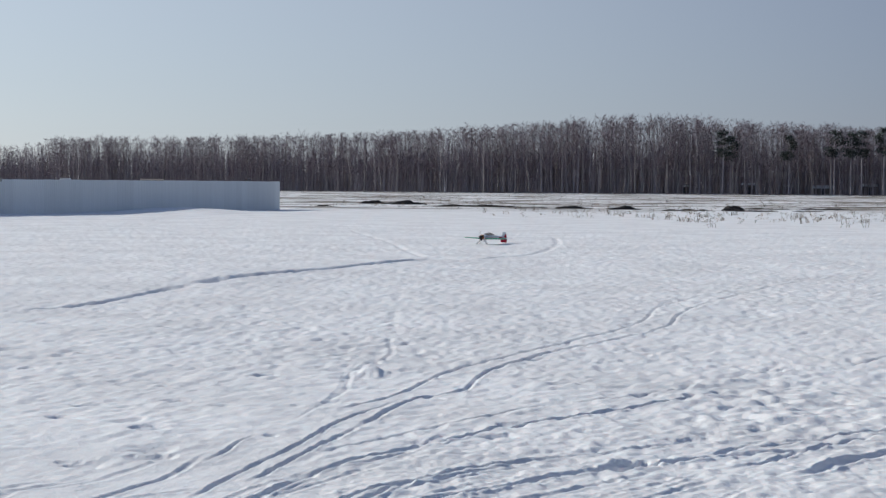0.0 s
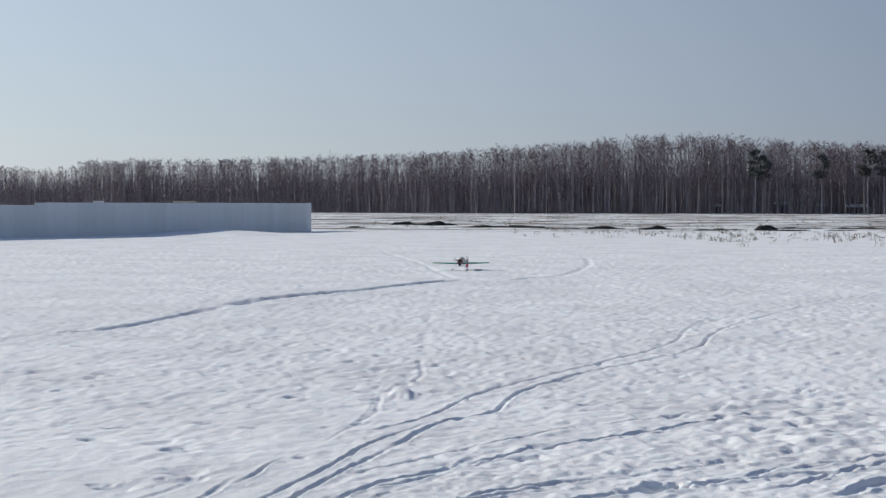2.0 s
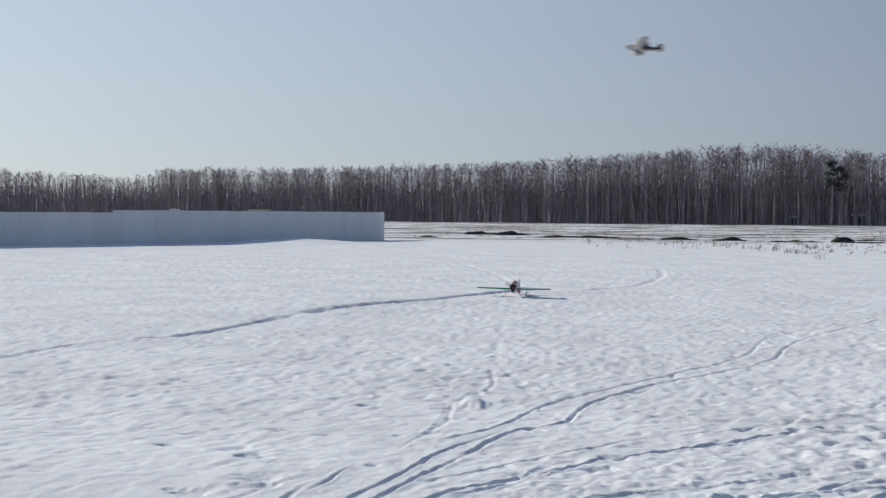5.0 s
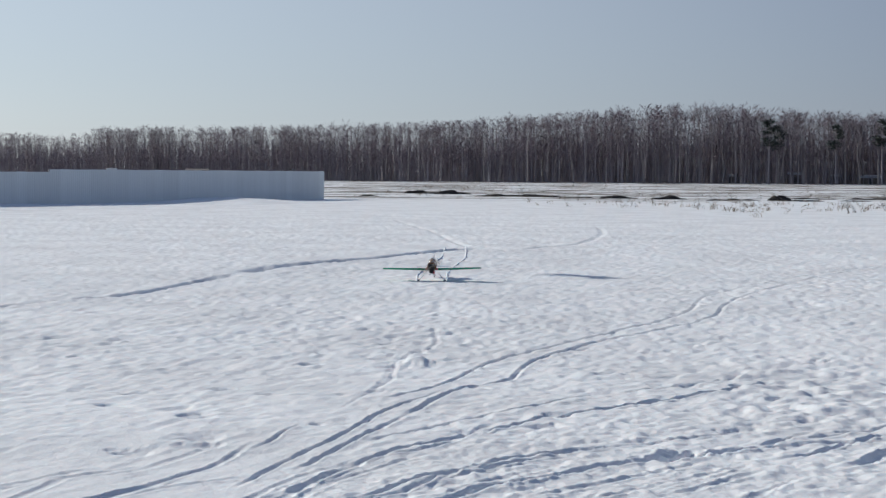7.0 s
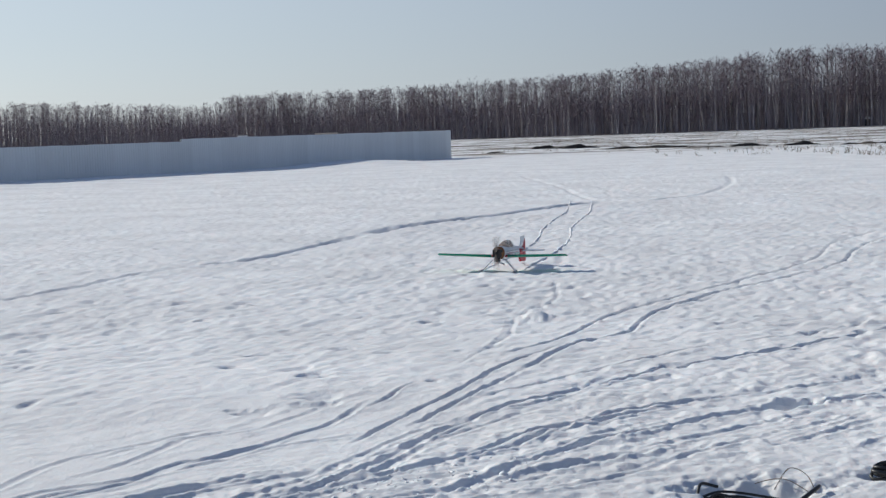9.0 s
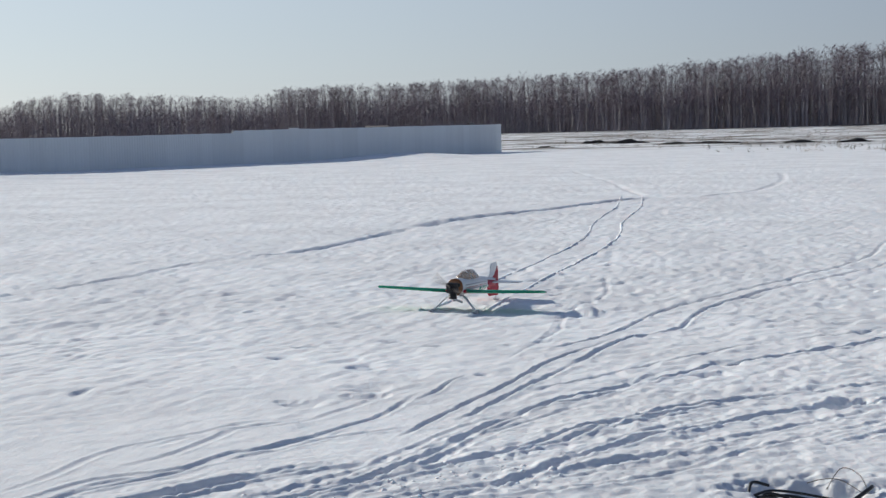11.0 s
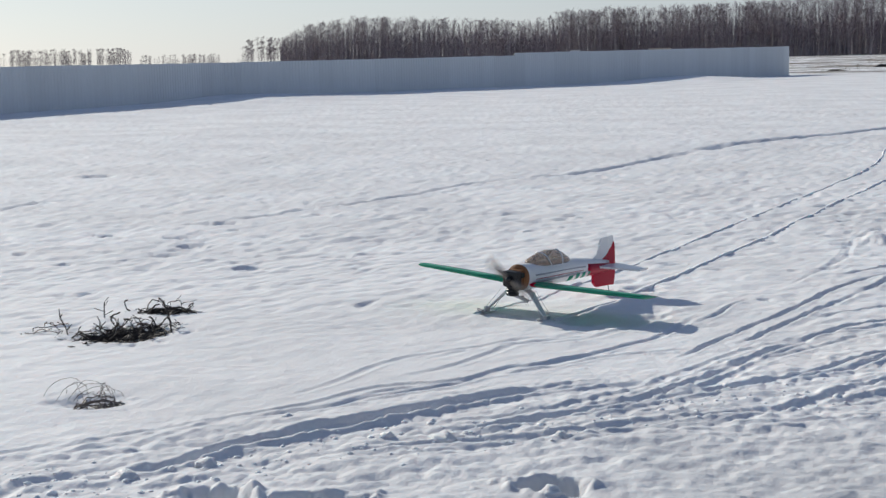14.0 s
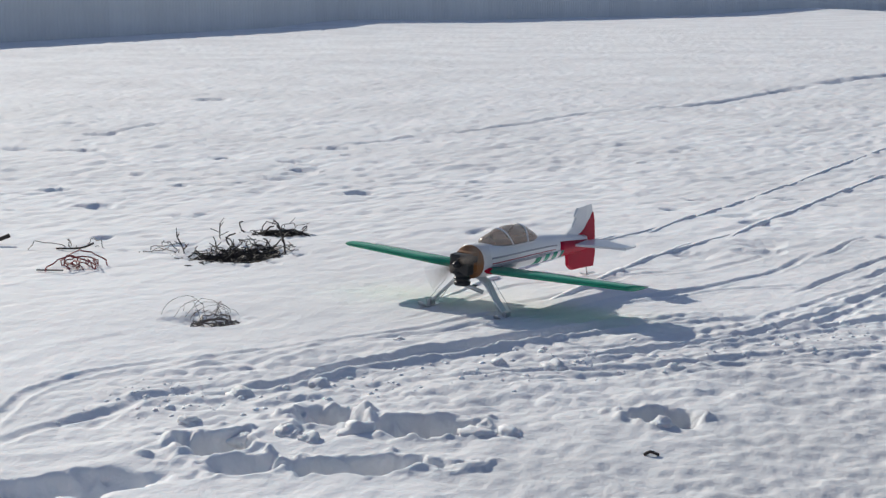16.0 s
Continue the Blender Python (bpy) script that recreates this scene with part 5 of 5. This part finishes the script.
    part("tail_leg", mesh_from("tail_leg", *wire([(-1.13, 0, 0.003), (-1.09, 0, 0.15)], 0.004, 5), ALU), top)
    part("exhaust_stain", box_mesh("exhaust_stain", -0.11, -0.06, -0.045, -0.02, 0.105, 0.112, BLACK, 0.002), top, "black outlet fitting under the belly")
    return top, prop


def flying_plane():
    """Small aerobatic biplane model with a dark mottled body, banked in flight."""
    top = tagged(new("flying_model_aeroplane"), "white-winged model biplane with a dark body banking in flight", "model aeroplane")
    secs = ((0.34, 0.0, 0.06, 0.062), (0.28, 0.0, 0.076, 0.08), (0.08, 0.01, 0.08, 0.095), (-0.15, 0.01, 0.066, 0.088), (-0.42, 0.0, 0.045, 0.062), (-0.70, 0.0, 0.018, 0.038))
    part("fuselage", loft("fuselage", [ellipse(x, 0, z, a, b, 18, 2.4) for x, z, a, b in secs], NAVY), top, "dark glossy fuselage")
    part("cowl", loft("cowl", [ellipse(x, 0, 0, r, r, 18) for x, r in ((0.20, 0.089), (0.31, 0.084), (0.37, 0.06), (0.385, 0.025))], OLIVE), top, "olive cowl")
    part("belly", loft("belly", [[(x, w * math.cos(a), zc + h * math.sin(a)) for a in np.linspace(math.pi * 1.04, math.pi * 1.96, 9)] for x, w, h, zc in (
        (0.20, 0.086, 0.096, 0.0), (0.0, 0.083, 0.101, 0.008), (-0.3, 0.060, 0.080, 0.003), (-0.68, 0.022, 0.044, 0.0))], CREAM), top, "white underside")
    part("flash", loft("flash", [ellipse(x, 0, 0.01, a, b, 18, 2.4) for x, a, b in ((0.13, 0.083, 0.097), (0.06, 0.084, 0.099), (0.02, 0.082, 0.097))], YELLOW), top, "yellow band behind the cowl")
    for s in (1, -1):
        part("upper_wing", wing_panel("upper_wing", 0.0, s * 0.60, 0.15, -0.15, 0.12, -0.16, 0.165, 0.17, CREAM), top, "white upper wing half")
        part("lower_wing", wing_panel("lower_wing", s * 0.05, s * 0.57, 0.07, -0.22, 0.04, -0.22, -0.055, -0.03, CREAM), top, "white lower wing half")
        part("wing_strut", plate("wing_strut", ((0.09, 0.17), (-0.08, 0.17), (-0.15, -0.04), (-0.01, -0.04)), s * 0.47, 0.012, NAVY), top, "dark strut between the wings")
        part("cabane_strut", mesh_from("cabane_strut", *wire([(0.10, s * 0.05, 0.08), (0.12, s * 0.09, 0.165)], 0.007, 5), NAVY), top)
        part("stabiliser", flat("stabiliser", ((-0.52, s * 0.01), (-0.59, s * 0.24), (-0.70, s * 0.24), (-0.73, s * 0.01)), 0.0, 0.012, CREAM), top)
        part("gear_leg", mesh_from("gear_leg", *wire([(0.20, s * 0.05, -0.07), (0.22, s * 0.13, -0.20)], 0.010, 5), CREAM), top)
        part("ski", box_mesh("ski", 0.11, 0.34, s * 0.13 - 0.022, s * 0.13 + 0.022, -0.212, -0.20, CREAM, 0.003), top)
    part("fin", plate("fin", ((-0.50, 0.03), (-0.60, 0.15), (-0.68, 0.19), (-0.72, 0.19), (-0.72, -0.03), (-0.60, 0.0)), 0, 0.012, NAVY), top)
    part("rudder", plate("rudder", ((-0.723, 0.19), (-0.78, 0.16), (-0.80, 0.0), (-0.78, -0.07), (-0.723, -0.05)), 0, 0.010, CREAM), top)
    part("canopy", loft("canopy", [[(x, w * math.cos(t), 0.08 + h * math.sin(t)) for t in np.linspace(0, math.pi, 9)] for x, w, h in ((-0.02, 0.03, 0.01), (-0.08, 0.05, 0.055), (-0.16, 0.05, 0.058), (-0.28, 0.03, 0.02))], NAVY), top)
    prop = propeller(0.17, BLACK, top, 0.39, 0.0)
    for ob in top.children_recursive:
        ob.data.transform(Matrix.Scale(0.765, 4))
        ob.location *= 0.765
    return top, prop


plane, plane_prop = taxi_plane()
flyer, flyer_prop = flying_plane()

# taxi way: seconds, x, y, heading, roll
TAXI = (
    (0.0, 1.17, 45.85, -133.5, 0.0), (0.5, 0.62, 45.35, -117.1, 0.0), (1.0, 0.17, 44.54, -106.4, -0.7), (1.5, -0.13, 43.54, -100.3, 0.4), (2.0, -0.47, 42.07, -101.1, 0.8),
    (2.5, -0.86, 40.41, -95.7, 0.0), (3.0, -0.93, 38.89, -90.4, 0.0), (3.2, -0.9, 38.3, -90.6, 0.5), (4.2, -0.83, 34.94, -94.5, 0.0), (5.3, -0.8, 31.33, -98.8, -0.7),
    (5.5, -0.84, 30.64, -100.4, -0.8), (6.0, -0.97, 28.84, -98.6, -1.3), (6.5, -1.07, 26.49, -91.3, -0.4), (7.0, -1.0, 24.39, -90.0, 0.8), (7.5, -1.01, 22.52, -103.7, 0.5),
    (8.0, -1.15, 20.76, -106.3, -3.1), (8.2, -1.21, 20.08, -100.7, -0.6), (9.3, -1.53, 17.41, -104.0, -0.5), (10.5, -1.86, 14.66, -108.3, -1.1), (11.0, -1.96, 13.48, -103.3, -0.7),
    (11.5, -2.08, 12.27, -106.6, 1.4), (12.0, -2.2, 11.05, -107.9, 1.3), (12.5, -2.3, 10.0, -108.8, 1.2), (13.0, -2.35, 9.37, -113.8, -1.0), (13.5, -2.48, 8.93, -115.8, -3.2),
    (14.0, -2.59, 8.53, -107.0, -3.1), (14.5, -2.65, 8.02, -100.4, -1.9), (15.0, -2.68, 7.17, -106.6, -1.6), (15.5, -2.7, 6.59, -103.4, -1.5), (16.0, -2.72, 6.31, -101.9, -1.9),
)
# the other one's circuit: seconds, x, y, z, heading, pitch, bank
FLIGHT = ((0, 50, 18, 8, 150, 0, -12), (2, 36, 29, 7.6, 155, 0, -12), (3.6, 17.37, 33.29, 6.43, 160, -2, -14), (4.6, 7.24, 35.32, 5.94, 163, -4, -24),
          (5.3, -0.65, 35.22, 5.91, 164, -9, -28), (5.5, -1.79, 35.03, 5.99, 166, -11, -30), (5.6, -2.65, 34.93, 6.02, 168, -10, -32), (5.9, -4.92, 34.16, 5.98, 176, -6, -36),
          (6, -5.85, 33.77, 5.97, 181, -5, -38), (6.2, -7.62, 32.81, 6.07, 192, -4, -42), (6.4, -9.42, 33.1, 6.35, 215, -4, -48), (6.6, -10.32, 32.6, 6.45, 255, -2, -52),
          (6.8, -10.69, 32.36, 6.5, 305, 0, -50), (7, -10.36, 33.21, 6.65, 355, -4, -40), (7.2, -9.91, 34.47, 6.9, 400, -8, -25), (7.4, -9.98, 36.7, 7.2, 435, -10, -12),
          (8.2, -8.5, 47, 8.6, 430, -8, 0), (9.2, -3, 58, 10, 405, -6, 8), (10.5, 10, 66, 11.5, 390, -4, 10), (13, 45, 66, 12, 370, 0, 0),
          (16, 75, 64, 12, 365, 0, 0))


def berms():
    """Snow squeezed up beside the taxiing skis, in short rigid pieces."""
    rng = np.random.default_rng(19)
    kinds = []
    for n in range(4):
        ln = 0.86
        xs = np.linspace(-ln / 2, ln / 2, 14)
        rings = []
        for x in xs:
            e = max(0.15, 1 - abs(x / (ln / 2)) ** 4)
            h, w = e * (0.009 + 0.002 * rng.uniform(-1, 1)), 0.028 + 0.004 * rng.uniform(-1, 1)
            o = 0.004 * rng.uniform(-1, 1)
            rings.append([(x, o - w, -0.03), (x, o - w * 0.4, h * 0.75), (x, o + 0.2 * w, h), (x, o + w * 0.6, h * 0.6), (x, o + w, -0.03)])
        kinds.append(loft("snow_berm", rings, CLOD))
    times = np.array([r[0] for r in TAXI])
    px, py = np.array([r[1] for r in TAXI]), np.array([r[2] for r in TAXI])
    way = np.concatenate([[0], np.cumsum(np.hypot(np.diff(px), np.diff(py)))])
    made = []
    n = 0
    s = 10.0
    while s < way[-1] - 0.15:
        t = float(np.interp(s, way, times))
        x, y = float(np.interp(s, way, px)), float(np.interp(s, way, py))
        x2, y2 = float(np.interp(s + 0.1, way, px)), float(np.interp(s + 0.1, way, py))
        h = math.atan2(y2 - y, x2 - x)
        for side in (1, -1):
            ox, oy = -math.sin(h) * 0.262 * side, math.cos(h) * 0.262 * side
            bx, by = x + ox, y + oy
            ob = tagged(new("snow_berm", kinds[n % 4]), "low ridge of snow pressed up by a ski", "snow ridge", "fresh ski trail")
            made.append((ob, bx, by, height(bx, by), math.degrees(h) + 180 * (n % 2), t))
            n += 1
        s += 0.56
    return made


BERMS = berms()


def motions():
    rows = []
    for t, x, y, heading, roll in TAXI:
        rows.append((t, pose(x, y, float(rise(x, y)) - 0.008, 0, 0, heading) @ pose(0, 0, 0, roll)))
    walk(plane, rows)
    walk(flyer, [(t, pose(x, y, z, 0, 0, h) @ pose(0, 0, 0, 0, p) @ pose(0, 0, 0, b)) for t, x, y, z, h, p, b in FLIGHT])
    for prop, step in ((plane_prop, 82.0), (flyer_prop, 86.0)):
        walk(prop, [(n / FPS, Matrix.Translation(prop.location) @ pose(0, 0, 0, step * n)) for n in range(0, 16 * FPS + 1)])
    for ob, x, y, z, turn, t in BERMS:
        down, up = pose(x, y, z - 0.07, 0, 0, turn), pose(x, y, z, 0, 0, turn)
        a, b = max(t - 0.02, 0.02), max(t + 0.1, 0.12)
        rows = [(0.0, down), (a, down), (b, up)] + ([(16.0, up)] if b < 15.9 else [])
        walk(ob, rows)


motions()
